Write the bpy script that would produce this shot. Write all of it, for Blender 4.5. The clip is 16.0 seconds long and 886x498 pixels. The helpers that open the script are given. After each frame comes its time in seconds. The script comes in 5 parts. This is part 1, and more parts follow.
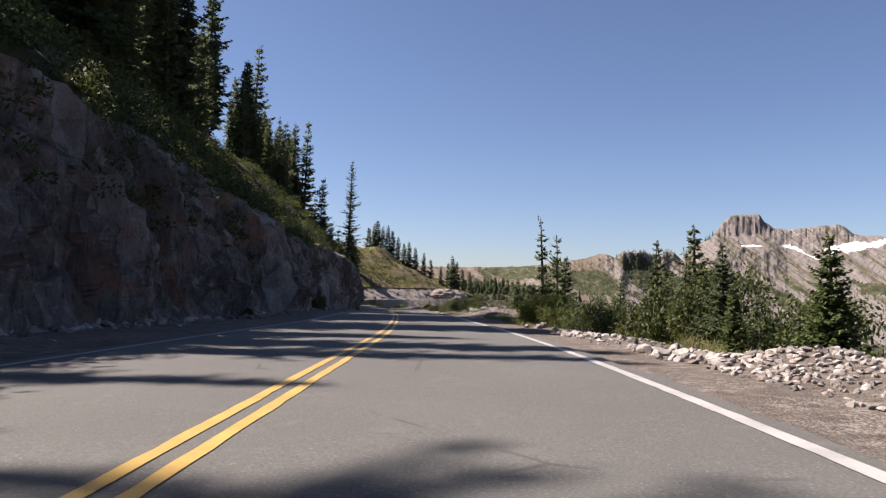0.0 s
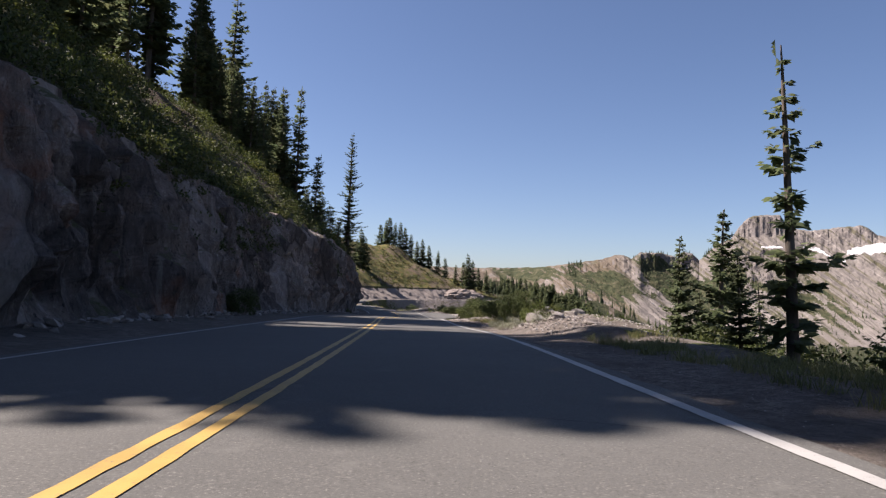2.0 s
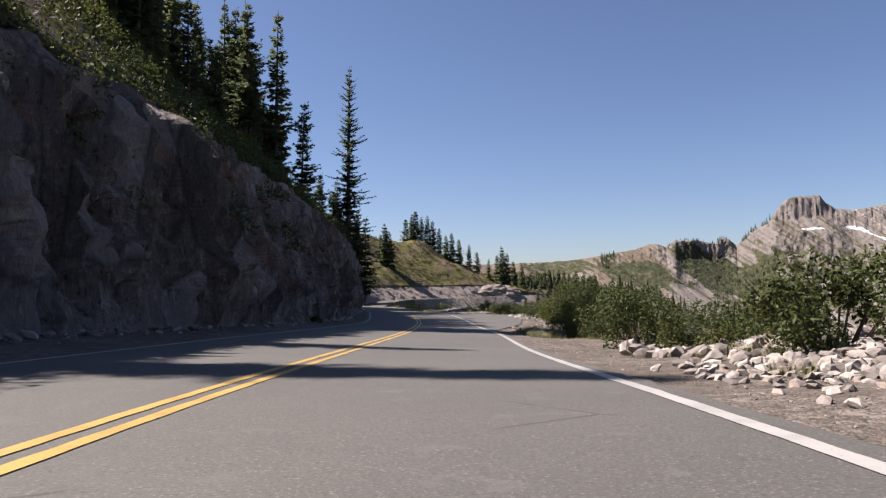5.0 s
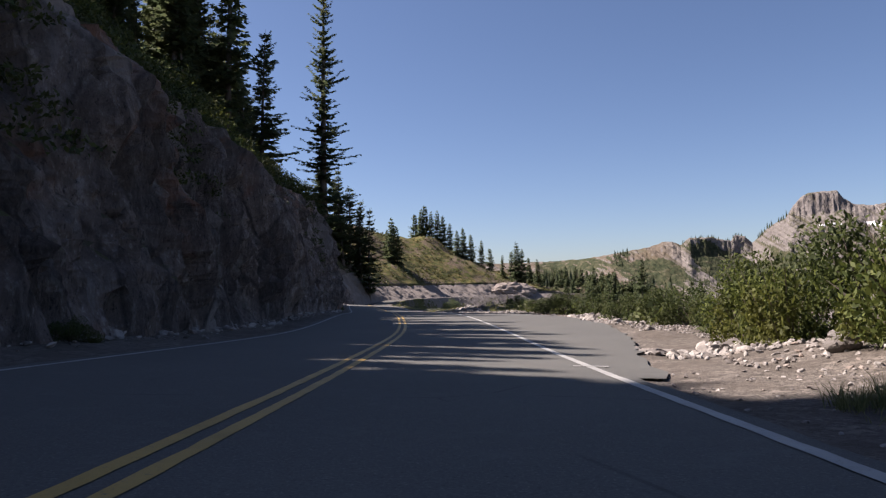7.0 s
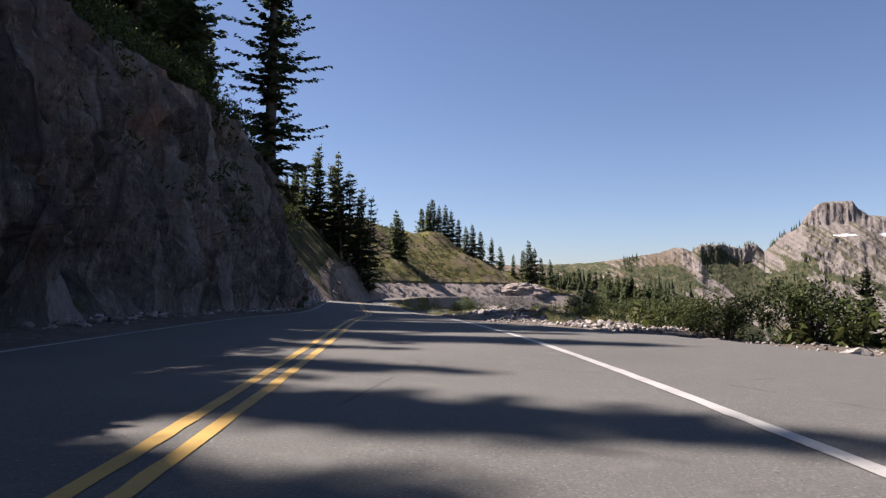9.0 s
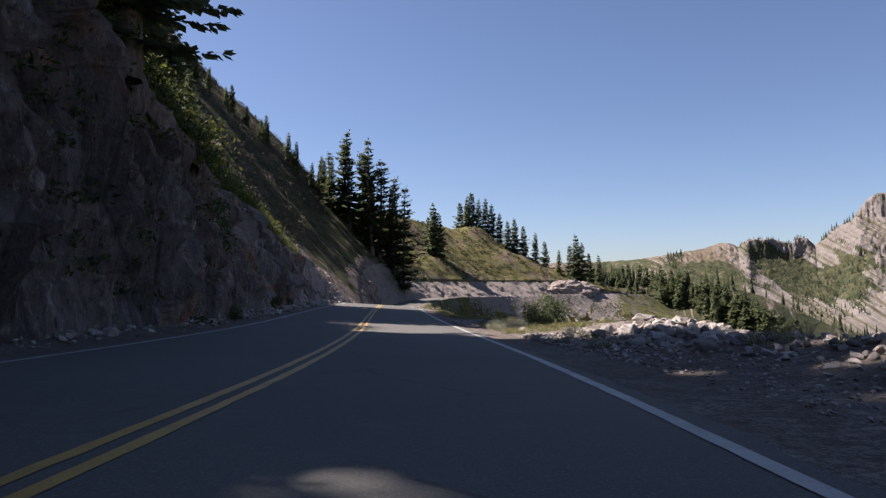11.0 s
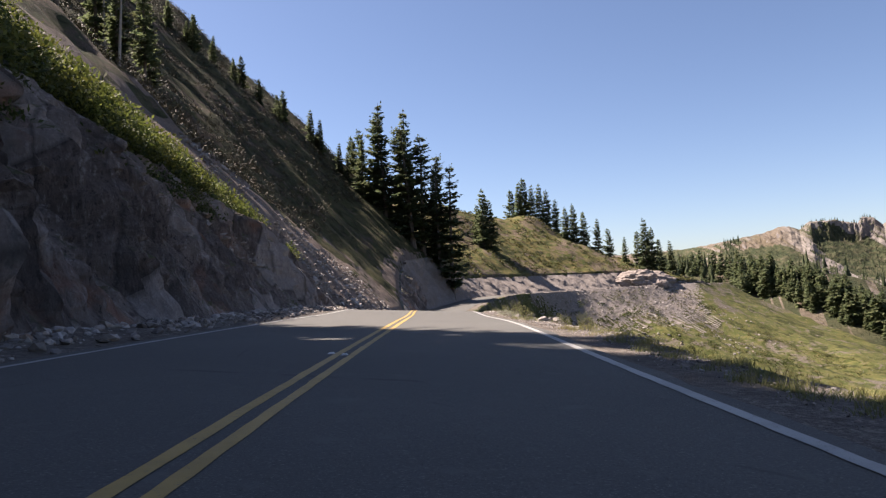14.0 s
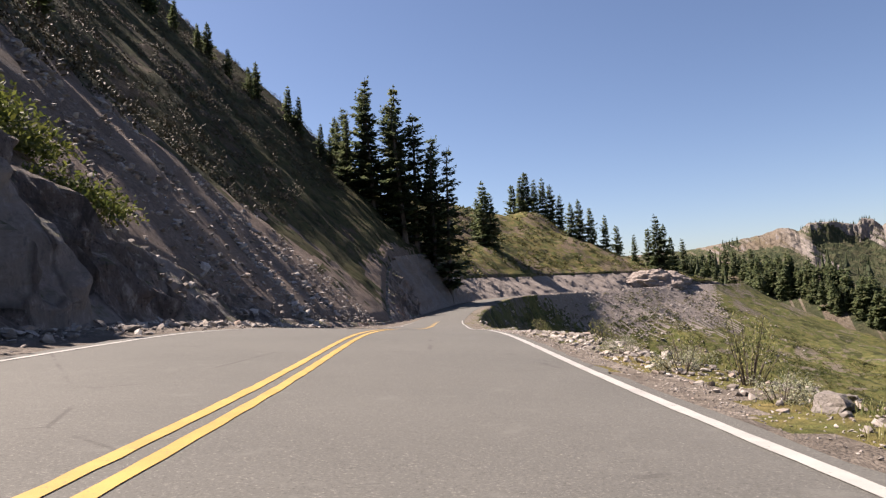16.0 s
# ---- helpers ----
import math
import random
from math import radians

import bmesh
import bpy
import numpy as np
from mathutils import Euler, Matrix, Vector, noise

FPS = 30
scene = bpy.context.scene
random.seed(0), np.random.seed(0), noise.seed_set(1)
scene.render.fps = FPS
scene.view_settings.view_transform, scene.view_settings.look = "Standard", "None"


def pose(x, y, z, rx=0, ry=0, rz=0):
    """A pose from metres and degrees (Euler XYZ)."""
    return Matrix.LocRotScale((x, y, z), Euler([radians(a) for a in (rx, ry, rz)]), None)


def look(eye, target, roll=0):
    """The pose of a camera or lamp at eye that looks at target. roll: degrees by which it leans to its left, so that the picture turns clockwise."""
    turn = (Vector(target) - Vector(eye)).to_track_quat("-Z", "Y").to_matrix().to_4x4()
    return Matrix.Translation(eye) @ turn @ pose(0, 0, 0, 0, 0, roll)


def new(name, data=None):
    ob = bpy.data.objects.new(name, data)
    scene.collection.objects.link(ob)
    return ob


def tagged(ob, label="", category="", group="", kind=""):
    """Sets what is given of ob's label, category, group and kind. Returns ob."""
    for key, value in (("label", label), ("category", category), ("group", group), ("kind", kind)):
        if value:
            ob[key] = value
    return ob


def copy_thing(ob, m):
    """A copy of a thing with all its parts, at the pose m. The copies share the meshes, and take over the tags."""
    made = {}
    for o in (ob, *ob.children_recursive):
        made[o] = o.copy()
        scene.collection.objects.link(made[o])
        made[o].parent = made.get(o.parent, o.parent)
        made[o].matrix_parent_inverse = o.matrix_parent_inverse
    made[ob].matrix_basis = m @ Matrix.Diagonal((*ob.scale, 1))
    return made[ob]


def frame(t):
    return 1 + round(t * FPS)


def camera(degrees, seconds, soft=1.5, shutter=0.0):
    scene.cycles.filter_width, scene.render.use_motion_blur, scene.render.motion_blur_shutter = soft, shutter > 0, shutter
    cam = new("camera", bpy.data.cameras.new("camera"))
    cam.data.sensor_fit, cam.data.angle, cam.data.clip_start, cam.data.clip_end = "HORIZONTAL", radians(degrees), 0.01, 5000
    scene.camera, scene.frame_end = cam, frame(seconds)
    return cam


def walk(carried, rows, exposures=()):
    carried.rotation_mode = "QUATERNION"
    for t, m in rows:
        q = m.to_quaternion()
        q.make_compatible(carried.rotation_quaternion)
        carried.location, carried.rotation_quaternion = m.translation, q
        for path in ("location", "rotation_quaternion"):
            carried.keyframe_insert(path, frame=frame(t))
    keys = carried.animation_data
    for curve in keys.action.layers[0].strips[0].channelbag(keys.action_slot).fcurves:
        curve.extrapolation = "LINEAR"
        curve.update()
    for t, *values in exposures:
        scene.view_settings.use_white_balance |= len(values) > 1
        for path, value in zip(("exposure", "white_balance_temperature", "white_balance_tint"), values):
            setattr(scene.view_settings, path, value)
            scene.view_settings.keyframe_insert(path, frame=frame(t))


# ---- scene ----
# ------------------------------------------------------------------ camera
cam = camera(66.0, 16.0, soft=1.3)
PATH = [
    (0, (0.001, -0.002, 0.797), (-0.145, 9.981, 1.370), 1.23),
    (0.5, (-0.163, 6.531, 0.697), (-0.340, 16.512, 1.281), 1.70),
    (1, (-0.342, 13.062, 0.530), (-0.552, 23.043, 1.095), 1.85),
    (1.5, (-0.592, 19.587, 0.346), (-0.864, 29.567, 0.910), 1.74),
    (2, (-0.893, 26.101, 0.185), (-1.250, 36.077, 0.765), 1.47),
    (2.5, (-1.261, 32.603, 0.083), (-1.723, 42.576, 0.654), 0.82),
    (3, (-1.650, 39.095, -0.047), (-2.209, 49.063, 0.520), 0.41),
    (3.5, (-2.165, 45.578, -0.249), (-2.801, 55.543, 0.291), -0.23),
    (4, (-2.747, 52.053, -0.490), (-3.451, 62.013, 0.065), -0.83),
    (4.2, (-2.986, 54.642, -0.595), (-3.714, 64.599, -0.025), -0.77),
    (6.3, (-5.129, 81.744, -1.557), (-6.033, 91.688, -1.007), -1.81),
    (6.5, (-5.308, 84.309, -1.667), (-6.221, 94.251, -1.116), -1.88),
    (7, (-5.809, 90.714, -1.942), (-6.749, 100.653, -1.376), -1.46),
    (7.5, (-6.437, 97.105, -2.202), (-7.381, 107.041, -1.584), -0.85),
    (8, (-7.037, 103.489, -2.422), (-7.983, 113.426, -1.830), -0.09),
    (8.2, (-7.300, 106.040, -2.504), (-8.257, 115.978, -1.937), 0.51),
    (10.3, (-11.067, 132.570, -2.698), (-12.334, 142.472, -2.108), -0.77),
    (10.5, (-11.474, 135.091, -2.776), (-12.825, 144.981, -2.166), -0.52),
    (11, (-12.494, 141.392, -2.983), (-14.094, 151.247, -2.420), -0.45),
    (11.5, (-13.638, 147.675, -3.183), (-15.500, 157.485, -2.640), -0.93),
    (12, (-14.992, 153.928, -3.358), (-17.067, 163.695, -2.810), -1.53),
    (12.5, (-16.531, 160.143, -3.505), (-18.732, 169.882, -2.953), -1.84),
    (13, (-18.118, 166.317, -3.585), (-20.352, 176.047, -3.003), -1.82),
    (13.5, (-19.715, 172.452, -3.628), (-21.975, 182.176, -3.047), -2.50),
    (14, (-21.237, 178.557, -3.668), (-23.500, 188.281, -3.090), -2.93),
    (14.5, (-22.677, 184.652, -3.709), (-24.918, 194.380, -3.123), -2.95),
    (15, (-24.014, 190.743, -3.748), (-26.240, 200.473, -3.137), -2.82),
    (15.5, (-25.408, 196.826, -3.828), (-27.626, 206.558, -3.222), -2.85),
    (16, (-26.873, 202.903, -3.983), (-29.086, 212.636, -3.374), -2.98),
]
EXPOSURES = [(0.0, 1.55, 6500, 21), (3.0, 1.5, 6400, 21), (7.0, 1.45, 6400, 21), (8.0, 1.6, 6450, 21), (10.5, 1.55, 6450, 21), (11.5, 1.68, 6450, 21), (12.3, 1.9, 6750, 20), (15.6, 1.92, 6800, 20), (16.0, 1.72, 6800, 20)]
walk(cam, [(t, look(eye, target, roll)) for t, eye, target, roll in PATH], EXPOSURES)

# ------------------------------------------------------------------ light
SUN_EL, SUN_AZ = 49.5, -80.0      # degrees; azimuth clockwise from +y
world = bpy.data.worlds.new("world")
scene.world = world
world.use_nodes = True
wn = world.node_tree.nodes
sky = wn.new("ShaderNodeTexSky")
sky.sky_type = "NISHITA"
sky.sun_disc = False
sky.sun_elevation, sky.sun_rotation = radians(SUN_EL), radians(SUN_AZ)
sky.altitude, sky.air_density, sky.dust_density, sky.ozone_density = 1500, 1.0, 1.8, 3.2
wn["Background"].inputs[1].default_value = 0.043
world.node_tree.links.new(sky.outputs[0], wn["Background"].inputs[0])
sun_data = bpy.data.lights.new("sun", "SUN")
sun_data.energy, sun_data.angle, sun_data.color = 4.8, radians(0.53), (1.0, 0.92, 0.8)
sun = new("sun", sun_data)
to_sun = Vector((math.sin(radians(SUN_AZ)) * math.cos(radians(SUN_EL)), math.cos(radians(SUN_AZ)) * math.cos(radians(SUN_EL)), math.sin(radians(SUN_EL))))
sun.matrix_world = look(to_sun * 200, (0, 0, 0))

# ------------------------------------------------------------------ materials
rng = np.random.default_rng(7)


class Mat:
    """A small builder of node materials."""

    def __init__(self, name, rough=0.9, spec=0.3):
        self.m = bpy.data.materials.new(name)
        self.m.use_nodes = True
        self.n, self.l = self.m.node_tree.nodes, self.m.node_tree.links
        self.b = self.n["Principled BSDF"]
        self.b.inputs["Roughness"].default_value = rough
        self.b.inputs["Specular IOR Level"].default_value = spec
        self.co = self.n.new("ShaderNodeTexCoord").outputs["Object"]

    def noise(self, scale, detail=6, rough=0.6, stretch=None, co=None, distortion=0.0):
        t = self.n.new("ShaderNodeTexNoise")
        t.inputs["Scale"].default_value, t.inputs["Detail"].default_value = scale, detail
        t.inputs["Roughness"].default_value, t.inputs["Distortion"].default_value = rough, distortion
        src = co or self.co
        if stretch:
            v = self.n.new("ShaderNodeVectorMath")
            v.operation = "MULTIPLY"
            v.inputs[1].default_value = stretch
            self.l.new(src, v.inputs[0])
            src = v.outputs[0]
        self.l.new(src, t.inputs["Vector"])
        return t.outputs["Fac"]

    def voronoi(self, scale, feature="F1", out="Distance", stretch=None):
        t = self.n.new("ShaderNodeTexVoronoi")
        t.feature = feature
        t.inputs["Scale"].default_value = scale
        src = self.co
        if stretch:
            v = self.n.new("ShaderNodeVectorMath")
            v.operation = "MULTIPLY"
            v.inputs[1].default_value = stretch
            self.l.new(src, v.inputs[0])
            src = v.outputs[0]
        self.l.new(src, t.inputs["Vector"])
        return t.outputs[out]

    def ramp(self, fac, stops):
        r = self.n.new("ShaderNodeValToRGB")
        el = r.color_ramp.elements
        while len(el) < len(stops):
            el.new(0.5)
        for e, (p, c) in zip(el, stops):
            e.position = p
            e.color = (*c, 1) if len(c) == 3 else c
        self.l.new(fac, r.inputs[0])
        return r.outputs[0]

    def mask(self, fac, lo, hi):
        r = self.n.new("ShaderNodeMapRange")
        r.interpolation_type = "SMOOTHSTEP"
        r.inputs[1].default_value, r.inputs[2].default_value = lo, hi
        self.l.new(fac, r.inputs[0])
        return r.outputs[0]

    def mix(self, fac, a, b, kind="MIX"):
        x = self.n.new("ShaderNodeMix")
        x.data_type, x.blend_type = "RGBA", kind
        for sock, v in ((x.inputs[0], fac), (x.inputs[6], a), (x.inputs[7], b)):
            if isinstance(v, (int, float)):
                sock.default_value = v
            elif isinstance(v, tuple):
                sock.default_value = (*v, 1)
            else:
                self.l.new(v, sock)
        return x.outputs[2]

    def math(self, op, a, b=0.0):
        x = self.n.new("ShaderNodeMath")
        x.operation = op
        for sock, v in zip(x.inputs, (a, b)):
            if isinstance(v, (int, float)):
                sock.default_value = v
            else:
                self.l.new(v, sock)
        return x.outputs[0]

    def random(self):
        return self.n.new("ShaderNodeObjectInfo").outputs["Random"]

    def island(self):
        return self.n.new("ShaderNodeNewGeometry").outputs["Random Per Island"]

    def axis(self, which):
        s = self.n.new("ShaderNodeSeparateXYZ")
        self.l.new(self.co, s.inputs[0])
        return s.outputs[which]

    def slope(self):
        """How far the true face points upwards."""
        g = self.n.new("ShaderNodeNewGeometry")
        s = self.n.new("ShaderNodeSeparateXYZ")
        self.l.new(g.outputs["True Normal"], s.inputs[0])
        return s.outputs["Z"]

    def done(self, colour, bump=None, strength=0.4, distance=0.05, translucent=0.0):
        if isinstance(colour, tuple):
            self.b.inputs["Base Color"].default_value = (*colour, 1)
        else:
            self.l.new(colour, self.b.inputs["Base Color"])
        if bump is not None:
            n = self.n.new("ShaderNodeBump")
            n.inputs["Strength"].default_value, n.inputs["Distance"].default_value = strength, distance
            self.l.new(bump, n.inputs["Height"])
            self.l.new(n.outputs[0], self.b.inputs["Normal"])
        if translucent:
            t = self.n.new("ShaderNodeBsdfTranslucent")
            x = self.n.new("ShaderNodeMixShader")
            x.inputs[0].default_value = translucent
            if isinstance(colour, tuple):
                t.inputs[0].default_value = (*colour, 1)
            else:
                self.l.new(colour, t.inputs[0])
            self.l.new(self.b.outputs[0], x.inputs[1])
            self.l.new(t.outputs[0], x.inputs[2])
            self.l.new(x.outputs[0], self.n["Material Output"].inputs[0])
        return self.m


def mat_asphalt():
    m = Mat("asphalt", 0.85, 0.25)
    c = m.ramp(m.noise(0.35, 5, 0.55), [(0.3, (0.071, 0.0705, 0.066)), (0.7, (0.087, 0.086, 0.08))])
    grit = m.noise(55, 4, 0.75)
    c = m.mix(m.mask(grit, 0.54, 0.72), c, (0.19, 0.18, 0.165))
    c = m.mix(m.mask(grit, 0.45, 0.3), c, (0.035, 0.033, 0.03))
    wear = m.noise(3.0, 5, 0.65)
    c = m.mix(m.mask(wear, 0.55, 0.75), c, (0.1, 0.099, 0.092))
    crack = m.voronoi(0.22, "DISTANCE_TO_EDGE")
    wob = m.mask(m.noise(0.8, 3), 0.5, 0.6)
    c = m.mix(m.math("MULTIPLY", m.mask(crack, 0.006, 0.002), m.math("MULTIPLY", wob, 0.6)), c, (0.04, 0.038, 0.036))
    return m.done(c, grit, 0.35, 0.01)


def mat_paint(name, colour, worn):
    m = Mat(name, 0.6, 0.35)
    f = m.noise(14, 6, 0.7)
    g = m.noise(70, 3, 0.7)
    c = m.mix(m.mask(m.noise(2.0, 4), 0.35, 0.7), colour, tuple(0.78 * v for v in colour))
    c = m.mix(m.mask(m.math("MULTIPLY", f, g), 0.31, 0.4), c, worn)
    return m.done(c, g, 0.3, 0.006)


def mat_rock():
    m = Mat("cliff_rock", 0.88, 0.25)
    big = m.noise(0.16, 6, 0.6, distortion=0.6)
    c = m.ramp(big, [(0.28, (0.13, 0.1, 0.087)), (0.5, (0.21, 0.171, 0.151)), (0.72, (0.29, 0.248, 0.225))])
    grain = m.noise(2.2, 10, 0.75, stretch=(1, 1, 0.4))
    c = m.mix(m.mask(grain, 0.38, 0.62), m.mix(0.5, c, (0.035, 0.03, 0.028)), c)
    c = m.mix(m.math("MULTIPLY", m.mask(grain, 0.56, 0.66), 0.75), c, (0.37, 0.345, 0.325))
    mott = m.noise(6.5, 8, 0.75, stretch=(1, 1, 0.5))
    c = m.mix(m.mask(mott, 0.46, 0.34), c, (0.035, 0.03, 0.029))
    c = m.mix(m.math("MULTIPLY", m.mask(mott, 0.55, 0.66), 0.75), c, (0.33, 0.305, 0.285))
    slab = m.n.new("ShaderNodeSeparateColor")
    m.l.new(m.voronoi(0.55, "F1", "Color", stretch=(1, 1, 0.42)), slab.inputs[0])
    c = m.mix(m.math("MULTIPLY", m.mask(slab.outputs[0], 0.5, 0.1), 0.55), c, (0.05, 0.044, 0.042))
    c = m.mix(m.math("MULTIPLY", m.mask(slab.outputs[0], 0.6, 1.0), 0.45), c, (0.36, 0.33, 0.315))
    seam = m.voronoi(0.55, "DISTANCE_TO_EDGE", stretch=(1, 1, 0.42))
    c = m.mix(m.math("MULTIPLY", m.mask(seam, 0.05, 0.0), 0.5), c, (0.03, 0.026, 0.024))
    rust = m.math("MULTIPLY", m.mask(m.noise(0.16, 4, 0.55), 0.54, 0.64), m.mask(m.noise(1.1, 5), 0.42, 0.6))
    c = m.mix(m.math("MULTIPLY", rust, 0.6), c, (0.26, 0.12, 0.07))
    streak = m.mask(m.noise(1.3, 4, 0.6, stretch=(1.4, 1.4, 0.12)), 0.6, 0.72)
    c = m.mix(m.math("MULTIPLY", streak, 0.45), c, (0.33, 0.315, 0.3))
    c = m.mix(m.math("MULTIPLY", m.mask(m.slope(), 0.55, 0.85), m.mask(m.noise(0.9, 5), 0.45, 0.6)), c, (0.07, 0.075, 0.03))
    h = m.math("ADD", m.math("MULTIPLY", grain, 1.0), m.math("MULTIPLY", m.voronoi(1.6, "F1", stretch=(1, 1, 0.5)), 0.7))
    return m.done(c, m.math("ADD", h, m.math("MULTIPLY", mott, 0.6)), 1.0, 0.22)


def mat_ground(name, dirt, green, dry, amount, scale=1.0, stones=0.0):
    m = Mat(name, 0.95, 0.1)
    a, b, f = m.noise(0.07 * scale, 6, 0.65), m.noise(0.5 * scale, 7, 0.68, distortion=0.5), m.noise(7 * scale, 7, 0.72)
    patch = m.noise(0.22 * scale, 6, 0.7, distortion=1.0)
    c = m.mix(m.mask(b, 0.38, 0.62), green, dry)
    c = m.mix(m.mask(patch, 0.5, 0.6), c, tuple(0.45 * x for x in green))
    c = m.mix(m.math("MULTIPLY", m.mask(patch, 0.42, 0.34), 0.8), c, tuple(1.25 * x for x in dry))
    soil = m.mix(m.mask(f, 0.4, 0.65), tuple(0.6 * x for x in dirt), tuple(1.25 * x for x in dirt))
    c = m.mix(m.mask(m.math("ADD", m.math("MULTIPLY", a, 0.6), m.math("MULTIPLY", b, 0.4)), amount, amount + 0.05), c, soil)
    c = m.mix(m.mask(f, 0.3, 0.72), m.mix(0.65, c, (0.016, 0.016, 0.009)), c)
    if stones:
        c = m.mix(m.math("MULTIPLY", m.mask(m.noise(1.6 * scale, 5, 0.7), 0.62, 0.68), stones), c, (0.24, 0.21, 0.19))
    return m.done(c, f, 0.9, 0.12)


def mat_gravel(name, lo, hi, tint):
    m = Mat(name, 0.95, 0.15)
    cells = []
    for scale in (38, 11):
        sep = m.n.new("ShaderNodeSeparateColor")
        m.l.new(m.voronoi(scale, "F1", "Color"), sep.inputs[0])
        cells.append(sep.outputs[0])
    mean = tuple((a + b) / 2 for a, b in zip(lo, hi))
    c = m.ramp(cells[0], [(0.0, lo), (0.5, mean), (0.85, hi), (1.0, tuple(min(0.5, 1.4 * x) for x in hi))])
    c = m.mix(m.mask(cells[1], 0.8, 0.9), c, tuple(1.15 * x for x in hi))
    c = m.mix(m.math("MULTIPLY", m.mask(m.noise(0.7, 6, 0.65), 0.38, 0.62), 0.8), c, tint)
    c = m.mix(m.mask(m.noise(4, 7, 0.7), 0.3, 0.6), m.mix(0.55, c, tuple(0.4 * x for x in lo)), c)
    return m.done(c, m.math("ADD", m.math("MULTIPLY", m.voronoi(38), -0.6), m.noise(14, 6, 0.7)), 0.7, 0.04)


def mat_stone():
    m = Mat("loose_stone", 0.9, 0.2)
    c = m.ramp(m.island(), [(0.0, (0.12, 0.105, 0.097)), (0.4, (0.25, 0.226, 0.21)), (0.8, (0.42, 0.392, 0.365)), (1.0, (0.26, 0.205, 0.172))])
    f = m.noise(7, 7, 0.65)
    c = m.mix(m.mask(f, 0.3, 0.7), m.mix(0.5, c, (0.09, 0.08, 0.07)), c)
    return m.done(c, f, 0.6, 0.04)


def mat_boulder():
    m = Mat("boulder_stone", 0.9, 0.2)
    c = m.ramp(m.random(), [(0.0, (0.15, 0.135, 0.125)), (0.5, (0.27, 0.247, 0.228)), (1.0, (0.38, 0.35, 0.325))])
    f = m.noise(3.5, 8, 0.68)
    c = m.mix(m.mask(f, 0.3, 0.7), m.mix(0.6, c, (0.08, 0.07, 0.06)), c)
    return m.done(c, f, 0.7, 0.06)


def mat_leaf(name, dark, light, translucent=0.25, by="island", rough=0.65):
    m = Mat(name, rough, 0.25)
    c = m.mix(m.island(), dark, light)
    c = m.mix(m.math("MULTIPLY", m.mask(m.noise(0.45, 4), 0.45, 0.65), 0.45), c, tuple(v * k for v, k in zip(light, (0.95, 0.7, 0.7))))
    if by == "object":
        c = m.mix(m.math("MULTIPLY", m.random(), 0.5), c, tuple(0.55 * v for v in dark))
    return m.done(c, translucent=translucent)


def mat_bark():
    m = Mat("bark", 0.95, 0.1)
    f = m.noise(5, 6, 0.7, stretch=(1, 1, 0.2))
    return m.done(m.ramp(f, [(0.3, (0.05, 0.04, 0.033)), (0.7, (0.17, 0.145, 0.125))]), f, 0.8, 0.05)


def mat_mountain():
    m = Mat("mountain_ground", 0.95, 0.1)
    far = m.math("SQRT", m.math("ADD", m.math("POWER", m.axis(0), 2.0), m.math("POWER", m.axis(1), 2.0)))
    side, rise = m.math("ARCTAN2", m.axis(0), m.axis(1)), m.math("ARCTAN2", m.axis(2), far)
    fall = m.n.new("ShaderNodeCombineXYZ")
    m.l.new(m.math("ADD", m.math("MULTIPLY", side, 46.0), m.math("MULTIPLY", rise, 57.0)), fall.inputs[0])
    m.l.new(m.math("MULTIPLY", rise, 5.0), fall.inputs[1])
    streak = m.noise(1.7, 9, 0.74, co=fall.outputs[0], distortion=0.25)
    rock = m.ramp(m.noise(0.02, 9, 0.68, stretch=(1, 1, 0.35)), [(0.3, (0.07, 0.062, 0.059)), (0.5, (0.135, 0.12, 0.115)), (0.7, (0.21, 0.19, 0.182))])
    talus = m.ramp(m.noise(0.02, 8, 0.65), [(0.3, (0.12, 0.107, 0.098)), (0.7, (0.178, 0.16, 0.147))])
    talus = m.mix(m.math("MULTIPLY", m.mask(streak, 0.5, 0.57), 0.9), talus, (0.07, 0.066, 0.04))
    talus = m.mix(m.mask(streak, 0.43, 0.34), talus, (0.26, 0.238, 0.218))
    brown = m.math("MULTIPLY", m.mask(side, 0.25, 0.2), m.mask(m.noise(0.012, 6, 0.6), 0.36, 0.5))
    talus = m.mix(m.math("MULTIPLY", brown, 0.75), talus, (0.1, 0.078, 0.055))
    c = m.mix(m.mask(m.slope(), 0.46, 0.62), rock, talus)
    return m.done(c, m.noise(0.05, 9, 0.7), 0.9, 9.0)


def mat_scrub():
    m = Mat("mountain_scrub", 0.95, 0.1)
    f = m.noise(0.03, 9, 0.75)
    c = m.ramp(f, [(0.34, (0.018, 0.025, 0.013)), (0.48, (0.036, 0.042, 0.022)), (0.58, (0.062, 0.06, 0.034)), (0.7, (0.12, 0.106, 0.083))])
    return m.done(c, f, 0.9, 9.0)


def mat_snow():
    m = Mat("old_snow", 0.7, 0.3)
    f = m.noise(0.05, 6)
    return m.done(m.ramp(f, [(0.3, (0.42, 0.42, 0.43)), (0.7, (0.58, 0.59, 0.6))]), f, 0.3, 1.0)


